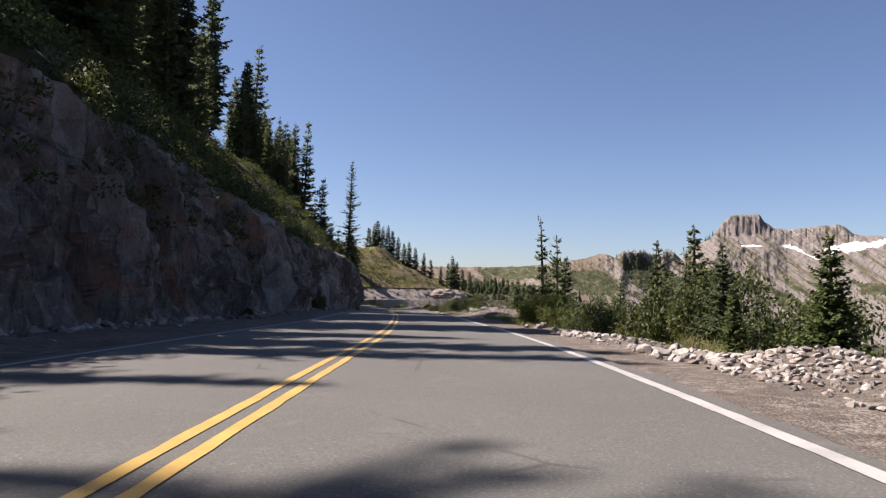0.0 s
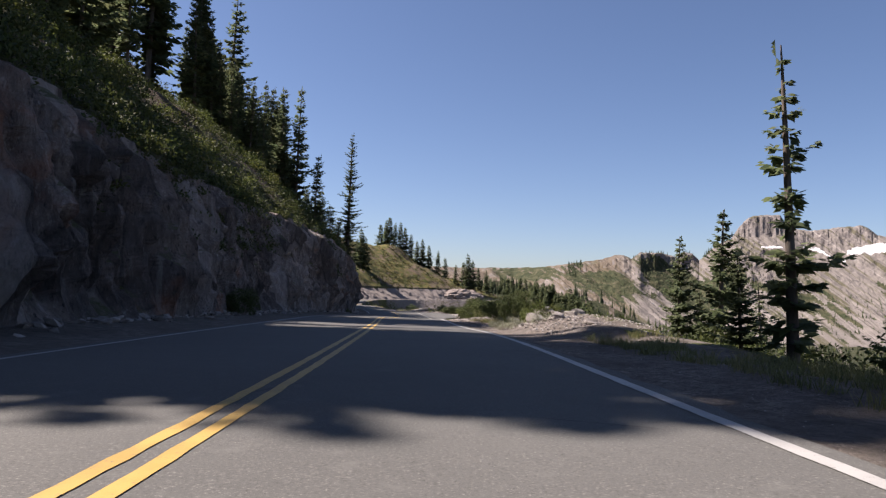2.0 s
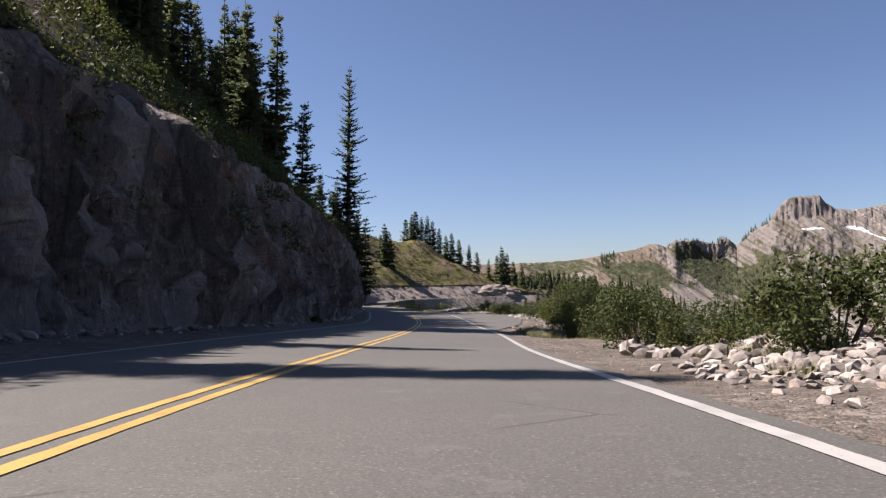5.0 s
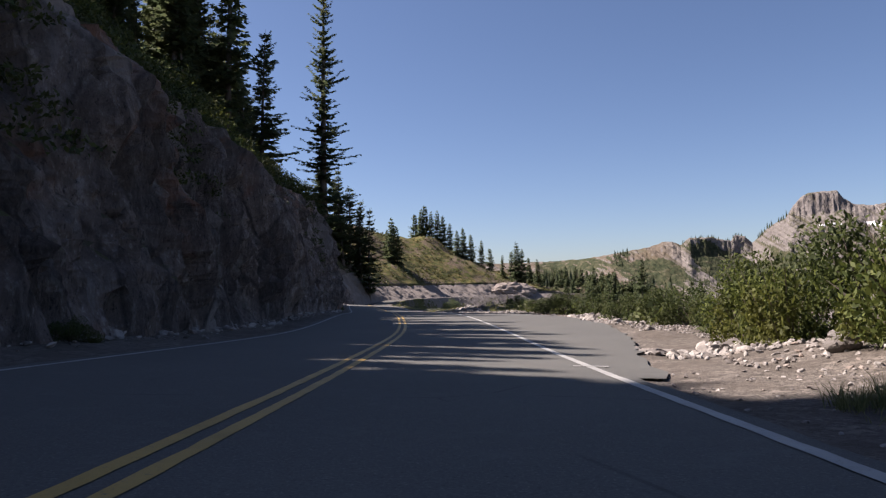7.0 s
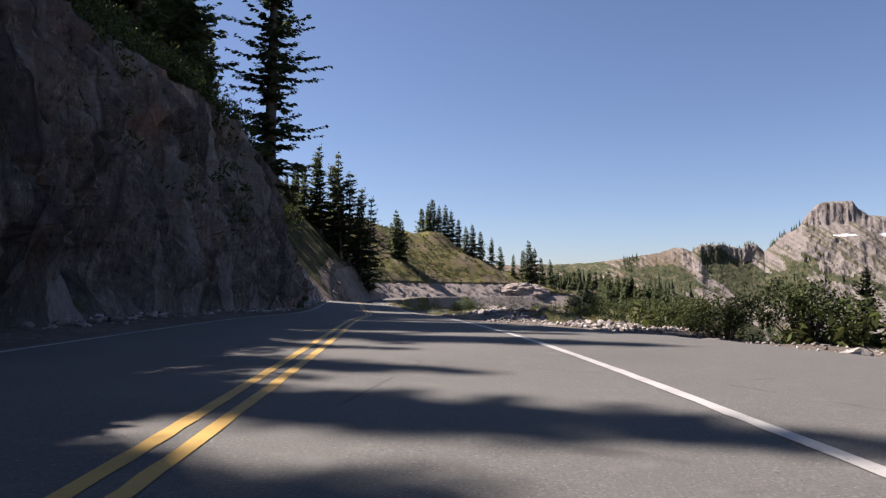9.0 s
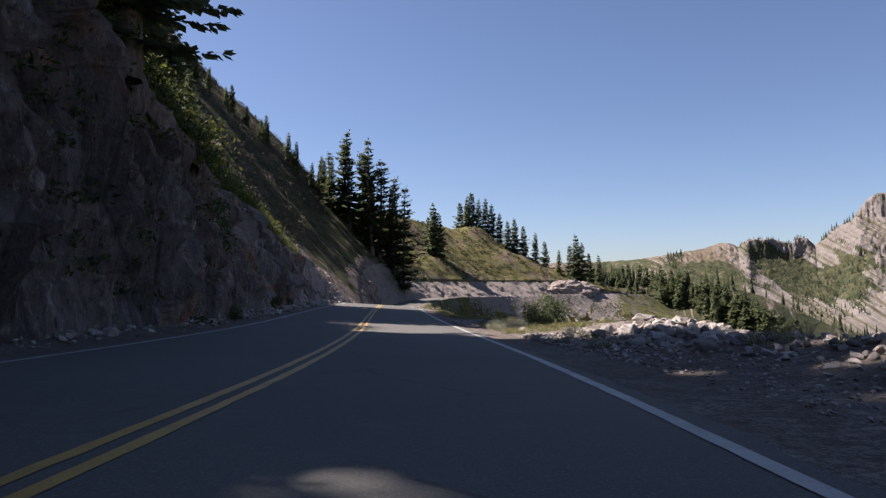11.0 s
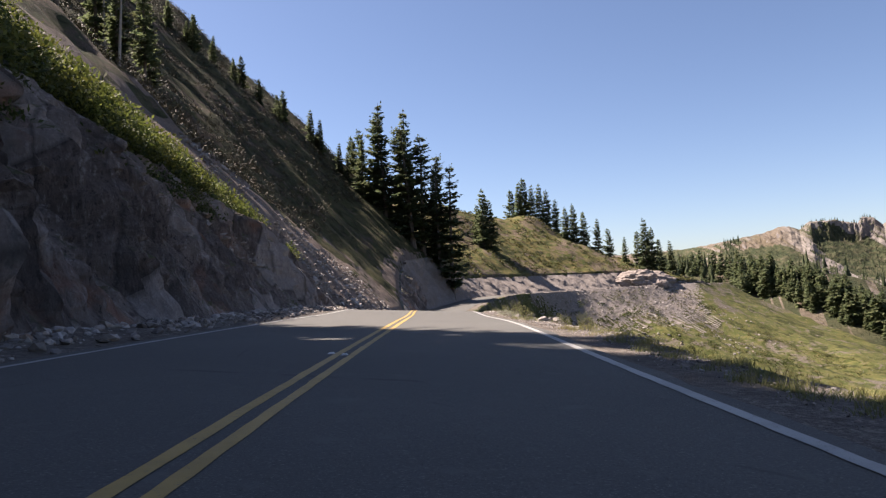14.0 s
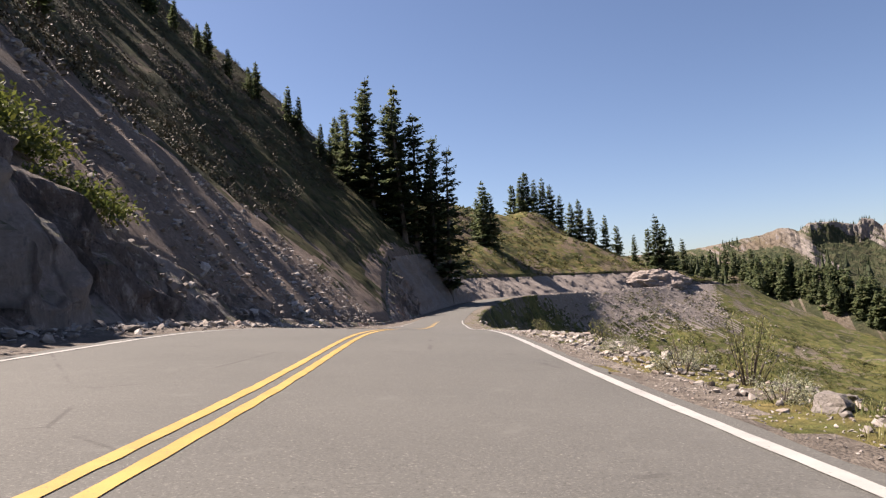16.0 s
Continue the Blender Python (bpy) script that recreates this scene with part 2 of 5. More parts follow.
ASPHALT, WHITE, YELLOW = mat_asphalt(), mat_paint("white_paint", (0.31, 0.305, 0.29), (0.13, 0.125, 0.115)), mat_paint("yellow_paint", (0.37, 0.24, 0.062), (0.13, 0.105, 0.065))
ROCK, STONE, BOULDER = mat_rock(), mat_stone(), mat_boulder()
HILL = mat_ground("hillside_soil", (0.12, 0.088, 0.066), (0.05, 0.058, 0.022), (0.09, 0.076, 0.038), 0.54)
MEADOW = mat_ground("alpine_meadow", (0.17, 0.13, 0.095), (0.08, 0.095, 0.028), (0.19, 0.15, 0.06), 0.5, 0.6, 0.8)
BOWL = mat_ground("bowl_slope", (0.17, 0.145, 0.12), (0.07, 0.085, 0.024), (0.135, 0.125, 0.045), 0.525, 0.8, 1.0)
SCREE = mat_gravel("scree", (0.098, 0.074, 0.059), (0.205, 0.16, 0.133), (0.132, 0.1, 0.079))
EARTH = mat_gravel("cut_earth", (0.12, 0.104, 0.094), (0.25, 0.22, 0.203), (0.175, 0.152, 0.137))
GRAVEL = mat_gravel("shoulder_gravel", (0.07, 0.061, 0.053), (0.175, 0.152, 0.132), (0.095, 0.08, 0.067))
MOUNTAIN, SNOW, SCRUB = mat_mountain(), mat_snow(), mat_scrub()
NEEDLE = mat_leaf("fir_needles", (0.055, 0.078, 0.042), (0.17, 0.205, 0.095), 0.5, "object")
NEEDLE_LIGHT = mat_leaf("young_fir_needles", (0.03, 0.05, 0.016), (0.1, 0.135, 0.04), 0.35)
LEAF = mat_leaf("shrub_leaves", (0.02, 0.032, 0.01), (0.08, 0.1, 0.027), 0.35)
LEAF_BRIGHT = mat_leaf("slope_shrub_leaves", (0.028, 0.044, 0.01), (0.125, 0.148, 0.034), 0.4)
LEAF_SAGE = mat_leaf("sage_leaves", (0.12, 0.135, 0.085), (0.34, 0.35, 0.25), 0.25)
GRASS = mat_leaf("grass_blades", (0.09, 0.115, 0.04), (0.26, 0.25, 0.11), 0.35)
HEATH = mat_leaf("heather_tufts", (0.035, 0.046, 0.012), (0.125, 0.12, 0.04), 0.25)
# leaf colour lowered to carry the ridge's shade that the sun leaves out
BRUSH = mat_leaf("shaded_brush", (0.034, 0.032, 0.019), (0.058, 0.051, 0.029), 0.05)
BARK = mat_bark()

# ------------------------------------------------------------------ mesh helpers


def mesh_of(name, verts, faces, mats, smooth=False):
    me = bpy.data.meshes.new(name)
    me.from_pydata(np.asarray(verts, float).tolist(), [], faces.tolist() if isinstance(faces, np.ndarray) else faces)
    for m in mats if isinstance(mats, (list, tuple)) else [mats]:
        me.materials.append(m)
    if smooth:
        me.polygons.foreach_set("use_smooth", [True] * len(me.polygons))
    return me


def part(name, me, parent=None, label=""):
    ob = new(name, me)
    ob.parent = parent
    return tagged(ob, label) if label else ob


def grid_faces(nu, nv):
    """Quads of a grid whose vertices run v fastest."""
    i = (np.arange(nu - 1)[:, None] * nv + np.arange(nv - 1)[None]).ravel()
    return np.stack([i, i + nv, i + nv + 1, i + 1], 1)


def fract(x, y, z, octaves=5, lac=2.1, gain=0.55):
    return np.array([noise.fractal(Vector(p), 1.0, lac, octaves) for p in np.stack([x, y, z], -1).reshape(-1, 3)]).reshape(np.shape(x))


def wave(x, y, seed=0, n=14, lo=0.02, hi=0.5):
    """A quick smooth random field, about -1 to 1."""
    r = np.random.default_rng(seed)
    out = np.zeros(np.shape(x))
    tot = 0
    for f in np.geomspace(lo, hi, n):
        a, p, q = r.uniform(0, 6.28), r.uniform(0, 6.28), f ** -0.55
        out = out + q * np.sin(6.28 * f * (x * np.cos(a) + y * np.sin(a)) + p)
        tot += q * q / 2
    return out / np.sqrt(tot) / 1.8


# ------------------------------------------------------------------ the road's line
# x, y, z of the centre line and its cross fall to the right in degrees
LINE = np.array([(-0.27, -60, 0.69, 1.3), (-0.95, -25, 0.24, 0.25), (-1.30, -6, -0.00, -0.33), (-1.48, 6, -0.14, -0.87), (-1.75, 18, -0.40, -0.26), (-2.51, 30, -0.71, -0.39), (-3.41, 42, -0.94, -0.26),
                 (-4.61, 54, -1.31, 0.76), (-5.83, 66, -1.59, 0.18), (-6.70, 78, -2.12, 1.9), (-7.27, 90, -2.59, 2.3), (-8.30, 102, -3.06, 2.2), (-9.51, 114, -3.39, 0.99), (-11.44, 126, -3.46, 0.29),
                 (-13.76, 138, -3.66, 0.57), (-15.85, 150, -4.00, 1.3), (-18.54, 162, -4.30, 1.9), (-21.53, 174, -4.45, 2.4), (-24.46, 186, -4.52, 2.9), (-27.26, 198, -4.61, 3), (-30.28, 210, -4.84, 3.8),
                 (-33.28, 222, -5.04, 3.7), (-42.00, 262, -7.20, 2.5), (-51.00, 305, -8.50, 0), (-56.00, 350, -8.00, -1), (-54.00, 395, -6.90, -2), (-38.00, 443, -7.00, -2), (-4.00, 502, -7.10, -2),
                 (14.00, 524, -7.30, -1), (34.00, 556, -8.00, 0), (40.00, 600, -9.00, 0)], float)


def spline(points, per=40):
    p = np.vstack([2 * points[0] - points[1], points, 2 * points[-1] - points[-2]])
    u = np.linspace(0, 1, per, endpoint=False)[:, None]
    out = [0.5 * (2 * b + (c - a) * u + (2 * a - 5 * b + 4 * c - d) * u**2 + (3 * b - a - 3 * c + d) * u**3) for a, b, c, d in zip(p, p[1:], p[2:], p[3:])]
    return np.vstack(out + [points[-1:]])


_raw = spline(LINE)
_len = np.r_[0, np.cumsum(np.linalg.norm(np.diff(_raw[:, :2], axis=0), axis=1))]
S = np.arange(0, _len[-1], 0.5)
ROAD = np.stack([np.interp(S, _len, _raw[:, k]) for k in range(4)], 1)
_k = np.ones(17) / 17
for _c in range(4):
    ROAD[8:-8, _c] = np.convolve(ROAD[:, _c], _k, "valid")
TAN = np.gradient(ROAD[:, :2], axis=0)
TAN /= np.linalg.norm(TAN, axis=1, keepdims=True)
S0 = np.interp(0, ROAD[:, 1], S)


def s_of(y):
    """The length along the road at which its centre passes y."""
    return np.interp(y, ROAD[:, 1], S)


def y_of(s):
    return np.interp(s, S, ROAD[:, 1])


def at(s, d, h, bank=1.0):
    """World places from length along the road, distance to the right of its centre, height above it."""
    s, d, h = np.broadcast_arrays(np.asarray(s, float), d, h)
    x, y, z, b = (np.interp(s, S, ROAD[:, k]) for k in range(4))
    tx, ty = np.interp(s, S, TAN[:, 0]), np.interp(s, S, TAN[:, 1])
    n = np.hypot(tx, ty)
    tx, ty = tx / n, ty / n
    fall = -np.tan(np.radians(b)) * np.clip(d, -7, 7) * bank
    return np.stack([x + ty * d, y - tx * d, z + h + fall], -1)


def sd_of(x, y):
    """Length along the road and distance to the right for a place."""
    q = (ROAD[:, 0] - x) ** 2 + (ROAD[:, 1] - y) ** 2
    i = int(np.argmin(q))
    return S[i], (x - ROAD[i, 0]) * TAN[i, 1] - (y - ROAD[i, 1]) * TAN[i, 0]


# ------------------------------------------------------------------ shape of the ground beside the road
def tab(s, pairs):
    a = np.array(pairs, float)
    return np.interp(y_of(s), a[:, 0], a[:, 1])


def cliff_height(s):
    return tab(s, [(-60, 6.5), (17, 6.8), (40, 6.4), (60, 6.6), (75, 7.2), (90, 8.2), (104, 8.9), (135, 9.0), (146, 9.8), (153, 10.2), (158, 9.2), (163, 7.2), (170, 6.6),
                   (183, 7.8), (196, 7.3), (210, 6.9), (218, 5.4), (226, 3.2), (236, 0.6), (296, 0.6), (315, 5), (338, 12), (370, 13.5), (386, 10), (396, 6.5), (470, 7), (505, 7), (520, 5), (530, 2), (600, 1)])


def cliff_lean(s):
    return tab(s, [(-60, 0.34), (60, 0.36), (100, 0.3), (140, 0.25), (153, 0.15), (167, 0.14), (171, 0.3), (180, 0.5), (215, 0.8), (236, 1.2), (300, 0.9), (340, 0.55), (375, 0.55), (396, 1.2), (420, 1.5), (480, 1.5), (500, 0.9), (600, 0.9)])


def cliff_base(s):
    return tab(s, [(-60, 6.7), (50, 6.5), (75, 6.2), (100, 6.0), (140, 5.7), (155, 5.3), (167, 5.1), (175, 5.5), (215, 5.6), (600, 5.4)])


def hill_slope(s):
    return tab(s, [(-60, 0.78), (100, 0.79), (150, 0.83), (170, 0.9), (200, 0.94), (235, 1.02), (300, 1.04), (340, 1.06), (375, 1.04), (392, 0.98), (405, 0.85), (425, 0.68), (450, 0.66), (480, 0.6), (500, 0.55), (520, 0.35), (600, 0.25)])


def hill_crest(s):
    return tab(s, [(-60, 105), (200, 105), (300, 105), (360, 100), (395, 88), (412, 70), (430, 60), (480, 62), (520, 50), (600, 40)])


KNOLL = sd_of(-56.0, 540.0)


def left_height(s, d):
    """Height above the road at d metres to the left of its centre."""
    hc, base, lean = cliff_height(s), cliff_base(s), cliff_lean(s)
    d0 = base + hc * lean
    up, crest = hill_slope(s), hill_crest(s)
    over = np.clip(d - d0, 0, None)
    soft = crest - d0
    h = hc + up * np.where(over < soft, over, soft + 10 * (1 - np.exp(-(over - soft) / 10))) - np.clip(over - soft - 25, 0, None) * 0.9
    face = np.clip((d - base) / np.maximum(hc * lean, 0.2), 0, 1) * hc
    x, y = d, s
    h = h + 5.5 * np.exp(-(((s - KNOLL[0]) / 12) ** 2) - ((d + KNOLL[1]) / 12) ** 2)
    rough = wave(x, y, 3, 12, 0.012, 0.2) * np.clip(over / 12, 0, 1) * 1.7
    return np.where(d < d0, face, h + rough)


def shelf(s):
    """Where the shoulder's flat ends on the right."""
    return tab(s, [(-60, 8), (0, 8.5), (12, 7.5), (22, 6.8), (40, 8), (55, 11), (72, 12), (82, 9), (92, 8), (100, 9.5), (108, 10), (120, 11.5), (130, 10.5), (136, 10), (142, 10.5), (165, 10), (172, 8.2), (185, 5.5), (205, 5.4), (240, 5.8), (300, 6), (500, 5.5), (600, 6)])


def right_height(s, d):
    e = shelf(s)
    over = np.clip(d - e, 0, None)
    h = -0.05 - 0.03 * np.clip(d - 5, 0, 20) - 46 * (1 - np.exp(-over / 68))
    h = h - tab(s, [(206, 0), (222, 6), (245, 11), (370, 14), (400, 19), (425, 19), (441, 8), (455, 0)]) * (1 - np.exp(-over / 10)) * np.exp(-over / 55)
    y = y_of(s)
    for yc, yw, dc, dw, hb in [(64, 15, 9.0, 2.6, 0.75), (7, 3, 6.2, 0.9, 0.3), (153, 12, 8.5, 2.0, 0.4), (101, 4, 7.6, 1.0, 0.3), (13.5, 4, 5.6, 0.7, 0.15), (47, 5, 6.6, 1.2, 0.4)]:
        h = h + hb * np.exp(-(((y - yc) / yw) ** 4) - ((d - dc) / dw) ** 2)
    lump = wave(s, d, 5, 12, 0.05, 0.6) * 0.16 * np.clip((d - 4.4) / 2, 0, 1) + wave(s, d, 6, 10, 0.01, 0.09) * 2.2 * np.clip(over / 25, 0, 1)
    return h + lump


def ground_at(x, y):
    s, d = sd_of(x, y)
    h = left_height(s, -d) if d < 0 else right_height(s, d)
    return float(at(s, d, h, 0.0)[2])


# ------------------------------------------------------------------ road, lines, pull-out
def ribbon(name, s, d0, d1, h, mat, cols=2, ragged=0.0, label="", seed=1):
    r = np.random.default_rng(seed)
    n = len(s)
    w = np.linspace(0, 1, cols)[None]
    a, b = np.broadcast_to(d0, n)[:, None], np.broadcast_to(d1, n)[:, None]
    d = a * (1 - w) + b * w
    if ragged:
        d[:, 0] += r.normal(0, ragged, n)
        d[:, -1] += r.normal(0, ragged, n)
    p = at(s[:, None] * np.ones_like(d), d, h)
    return new(name, mesh_of(name, p.reshape(-1, 3), grid_faces(n, cols)[:, ::-1], mat, True))


LANE, LEFT = 3.5, 3.8     # centre line to the edge lines
srd = np.arange(2, S[-1] - 2, 0.5)
road = ribbon("road", srd, -LEFT - 0.3, LANE + 0.24, 0.0, ASPHALT, 9, 0.03)
tagged(road, "worn grey asphalt two-lane mountain road", "road", kind="structure")
near = np.arange(2, s_of(300), 0.25)
for k, (a, b, mt, nm, lb) in enumerate([(-0.165, -0.06, YELLOW, "centre_line", "double yellow centre line, worn paint"), (0.06, 0.165, YELLOW, "centre_line", "double yellow centre line, worn paint"),
                                (-LEFT - 0.05, -LEFT + 0.05, WHITE, "edge_line", "thin white painted edge line"), (LANE - 0.065, LANE + 0.065, WHITE, "edge_line", "white painted edge line")]):
    tagged(ribbon(nm, near, a, b, 0.006, mt, 2, 0.004, seed=k), lb, "road marking", kind="structure")
sp = np.arange(s_of(99), s_of(140), 0.5)
wp = tab(sp, [(99, 4.0), (104, 5.2), (110, 6.8), (117, 7.9), (122, 8.2), (127, 7.2), (133, 5.6), (138, 4.3), (140, 4.0)])
tagged(ribbon("pullout", sp, LANE + 0.2, wp + wave(sp, sp * 0, 9, 8, 0.1, 1) * 0.15, -0.012, ASPHALT, 8, 0.05), "paved asphalt pull-out beside the road", "pavement", kind="structure")

# ------------------------------------------------------------------ cliff and hillside on the left
s_c = np.arange(4, s_of(330), 0.25)
v_c = np.linspace(0, 1, 54)
sc, vc = np.meshgrid(s_c, v_c, indexing="ij")
hc, base, lean = (f(s_c)[:, None] for f in (cliff_height, cliff_base, cliff_lean))
rise = vc ** 0.95
d_f = base + hc * lean * rise
h_f = hc * rise - 0.15
p0 = at(sc, -d_f, h_f)
big = fract(sc * 0.11, h_f * 0.10, sc * 0 + 3.1, 4)
mid = fract(sc * 0.42, h_f * 0.12, sc * 0 + 7.7, 5)
fine = fract(sc * 1.3, h_f * 0.4, sc * 0 + 1.3, 4)


def blocks(u, v, seed):
    """Broken rock: tilted flat pieces with their own depth, about -1 to 1."""
    out = np.empty(u.size)
    for i, (a, b) in enumerate(zip(u.ravel(), v.ravel())):
        p = noise.voronoi(Vector((a, b, seed)))[1][0]
        k = noise.cell_vector(p * 37.7)
        out[i] = (k[0] - 0.5) * 1.2 + (a - p[0]) * (k[1] - 0.5) * 3.0 + (b - p[1]) * (k[2] - 0.52) * 0.18
    return out.reshape(u.shape)


skew = sc + 0.1 * h_f
coarse, small = blocks(skew * 0.3 + mid * 0.16, h_f * 0.085 + big * 0.2, 1.5), blocks(skew * 0.8 + mid * 0.2, h_f * 0.12 + mid * 0.12, 8.5)
tiny = blocks(skew * 1.9 + fine * 0.15, h_f * 0.3 + fine * 0.15, 4.5)
def eased(a, n):
    """The same field, averaged over n rows up the face."""
    p = np.pad(a, ((0, 0), (n // 2, n // 2)), mode="edge")
    return sum(p[:, i:i + a.shape[1]] for i in range(n)) / n


coarse, small, tiny = eased(coarse, 11), eased(small, 5), eased(tiny, 3)
hard = np.abs(fract(sc * 2.2, h_f * 0.6, sc * 0 + 5.3, 3)) * 2 - 0.6
amp = np.clip(hc / 6, 0.08, 1.3)
push = (big * 1.15 + mid * 0.4 + coarse * 0.8 + small * 0.55 + tiny * 0.4 - np.abs(fine) * 0.5 + hard * 0.28) * amp * np.clip(vc * 5, 0.15, 1) * np.clip((1 - vc) * 6, 0.25, 1)
cliff_pts = at(sc, -(d_f - push), h_f + (coarse * 0.1 + fine * 0.06) * amp * np.clip(vc * 6, 0, 1))
lip = at(s_c, -(cliff_base(s_c) + cliff_height(s_c) * cliff_lean(s_c) + 1.3), cliff_height(s_c) + 0.2)
cliff_pts = np.concatenate([cliff_pts, lip[:, None]], 1)
cliff = new("rock_wall", mesh_of("rock_wall", cliff_pts.reshape(-1, 3), grid_faces(sc.shape[0], sc.shape[1] + 1), ROCK, False))
tagged(cliff, "blasted dark grey and rust-stained rock cutting beside the road", "rock wall", kind="structure")

d_h = np.r_[0, np.cumsum(np.r_[np.full(14, 0.6), np.full(20, 1.5), np.full(30, 3.5)])]
s_h = np.arange(4, S[-1] - 4, 1.2)
sh, dh = np.meshgrid(s_h, d_h, indexing="ij")
d0 = (cliff_base(s_h) + cliff_height(s_h) * cliff_lean(s_h))[:, None] + 0.2
dd = d0 + dh
hh = left_height(sh, dd) + fract(sh * 0.3, dd * 0.3, sh * 0, 4) * 0.5 * np.clip(dh / 3, 0, 1)
hh[:, 0] = cliff_height(s_h) - 0.8
hp = at(sh, -dd, hh, 0.0)
is_far = y_of(s_h) > 400
hill = new("hillside", mesh_of("hillside", hp.reshape(-1, 3), grid_faces(*sh.shape), [HILL, MEADOW, SCREE], True))
fi = np.zeros(((len(s_h) - 1), len(d_h) - 1), int)
yy = y_of(s_h)[:-1, None] + 0 * fi
w_s = wave(s_h[:-1, None] * 1.0, d_h[None, :-1] * 1.0, 12, 8, 0.03, 0.3) * 6
w_s = w_s + np.random.default_rng(19).normal(0, 2.2, w_s.shape)
fi[(yy + w_s * 0.5 > 398)] = 1
scr = ((yy > 214) & (yy < 300) & (d_h[None, :-1] < 16 - np.abs(yy - 246) * 0.2 + w_s)) | ((yy > 300) & (yy < 400) & (d_h[None, :-1] < 2 + w_s * 0.4))
fi[scr] = 2
hill.data.polygons.foreach_set("material_index", fi.ravel())
tagged(hill, "steep hillside with heather, shrubs and grey scree", "hillside", kind="structure")
# far cut bank below the meadow
s_k = np.arange(s_of(328), S[-1] - 4, 0.8)
kc, kv = np.meshgrid(s_k, np.linspace(0, 1, 14), indexing="ij")
kh, kb, kl = (f(s_k)[:, None] for f in (cliff_height, cliff_base, cliff_lean))
kd = kb + kh * kl * kv - fract(kc * 0.25, kv * 1.0, kc * 0, 5) * 2.4 * np.clip(kv * 4, 0, 1)
tagged(new("cut_bank", mesh_of("cut_bank", at(kc, -kd, kh * kv - 0.1).reshape(-1, 3), grid_faces(*kc.shape), EARTH)), "pale eroded earth and rock cut bank above the road", "bank", kind="structure")

# gravel verge between asphalt and rock wall
s_v = np.arange(4, S[-1] - 4, 0.5)
sv, wv = np.meshgrid(s_v, np.linspace(0, 1, 8), indexing="ij")
dv = 4.0 + (cliff_base(s_v)[:, None] + 0.7 - 4.0) * wv
hv = -0.03 + 0.22 * wv**1.5 + wave(sv, dv, 21, 10, 0.2, 1.2) * 0.05 * wv
tagged(new("verge", mesh_of("verge", at(sv, -dv, hv).reshape(-1, 3), grid_faces(*sv.shape), GRAVEL, True)), "dusty gravel verge littered with fallen stone", "verge", kind="structure")

# ------------------------------------------------------------------ shoulder and slope on the right
d_r = np.r_[3.7, 3.7 + np.cumsum(np.r_[np.full(24, 0.3), np.full(14, 1.0), np.full(26, 4.5)])]
s_r = np.arange(4, S[-1] - 4, 0.8)
sr, dr = np.meshgrid(s_r, d_r, indexing="ij")
rh = right_height(sr, dr)
rh[:, 0] = -0.03
in_pull = dr < np.interp(sr, sp, wp, left=0, right=0) + 0.4
rh = np.where(in_pull, np.minimum(rh, -0.06), rh)
rp = at(sr, dr, rh, np.clip((12 - dr) / 6, 0, 1))
shoulder = new("shoulder", mesh_of("shoulder", rp.reshape(-1, 3), grid_faces(*sr.shape)[:, ::-1], [GRAVEL, MEADOW, BOWL, EARTH], True))
fr = np.zeros((len(s_r) - 1, len(d_r) - 1), int)
es = shelf(s_r)[:-1, None] + wave(s_r[:-1, None] * 1.0, d_r[None, :-1] * 1.0, 14, 8, 0.05, 0.5) * 1.5
es = es + np.random.default_rng(29).normal(0, 0.55, es.shape)
fr[d_r[None, :-1] > es - 0.5] = 1
yr = y_of(s_r)[:-1, None] + wave(s_r[:-1, None] * 1.0, d_r[None, :-1] * 1.0, 15, 8, 0.02, 0.2) * 12
fr[(d_r[None, :-1] > es - 0.5) & (yr > 245)] = 2
fan = tab(s_r, [(400, 4), (425, 9), (445, 20), (475, 30), (505, 26), (530, 4)])[:-1, None]
fr[(d_r[None, :-1] > 4.5) & (yr > 404) & (d_r[None, :-1] < fan * (0.75 + 0.5 * np.random.default_rng(23).random(fr.shape)))] = 3
shoulder.data.polygons.foreach_set("material_index", fr.ravel())
tagged(shoulder, "gravel road shoulder falling away to a heather meadow slope", "ground", kind="structure")

# ------------------------------------------------------------------ the wide ground and the mountains
SKYLINE = np.array([(-180, 3), (-90, 3), (-20, 2.0), (0, 1.8), (3.7, 1.86), (6.5, 2.0), (9.9, 2.54), (11, 2.7), (12.0, 3.05), (12.7, 3.05), (13.3, 2.75), (14.0, 3.3), (15.6, 3.25), (16.9, 2.9), (17.3, 3.3), (17.9, 3.25),
                    (18.4, 2.7), (19.5, 3.75), (20.7, 4.4), (21.3, 5.3), (21.8, 5.85), (22.3, 6.15), (24.1, 6.15), (24.5, 5.5), (25.1, 5.1), (26, 4.92), (27.3, 5.05), (29.2, 5.25), (29.7, 5.1), (30.3, 4.5), (32.2, 4.3), (36, 4.6), (45, 4.2), (60, 3.2), (90, 2.5), (180, 3)], float)
az = np.radians(np.r_[np.arange(-180, -15, 3.0), np.arange(-15, 6, 0.3), np.arange(6, 40, 0.1), np.arange(40, 60, 0.5), np.arange(60, 180.1, 3.0)])
dg = np.degrees(az)[:, None]
el_top = np.interp(dg, SKYLINE[:, 0], SKYLINE[:, 1]) + 0.06 * fract(dg * 1.7, dg * 0, dg * 0 + 1.7, 5)
r_top = np.interp(dg, [-180, 4, 8, 14, 18, 24, 60, 180], [3600, 3450, 3000, 3050, 3300, 3350, 3450, 3600])
r_foot = r_top * np.interp(dg, [-180, 8, 15, 24, 180], [0.7, 0.66, 0.67, 0.71, 0.72])
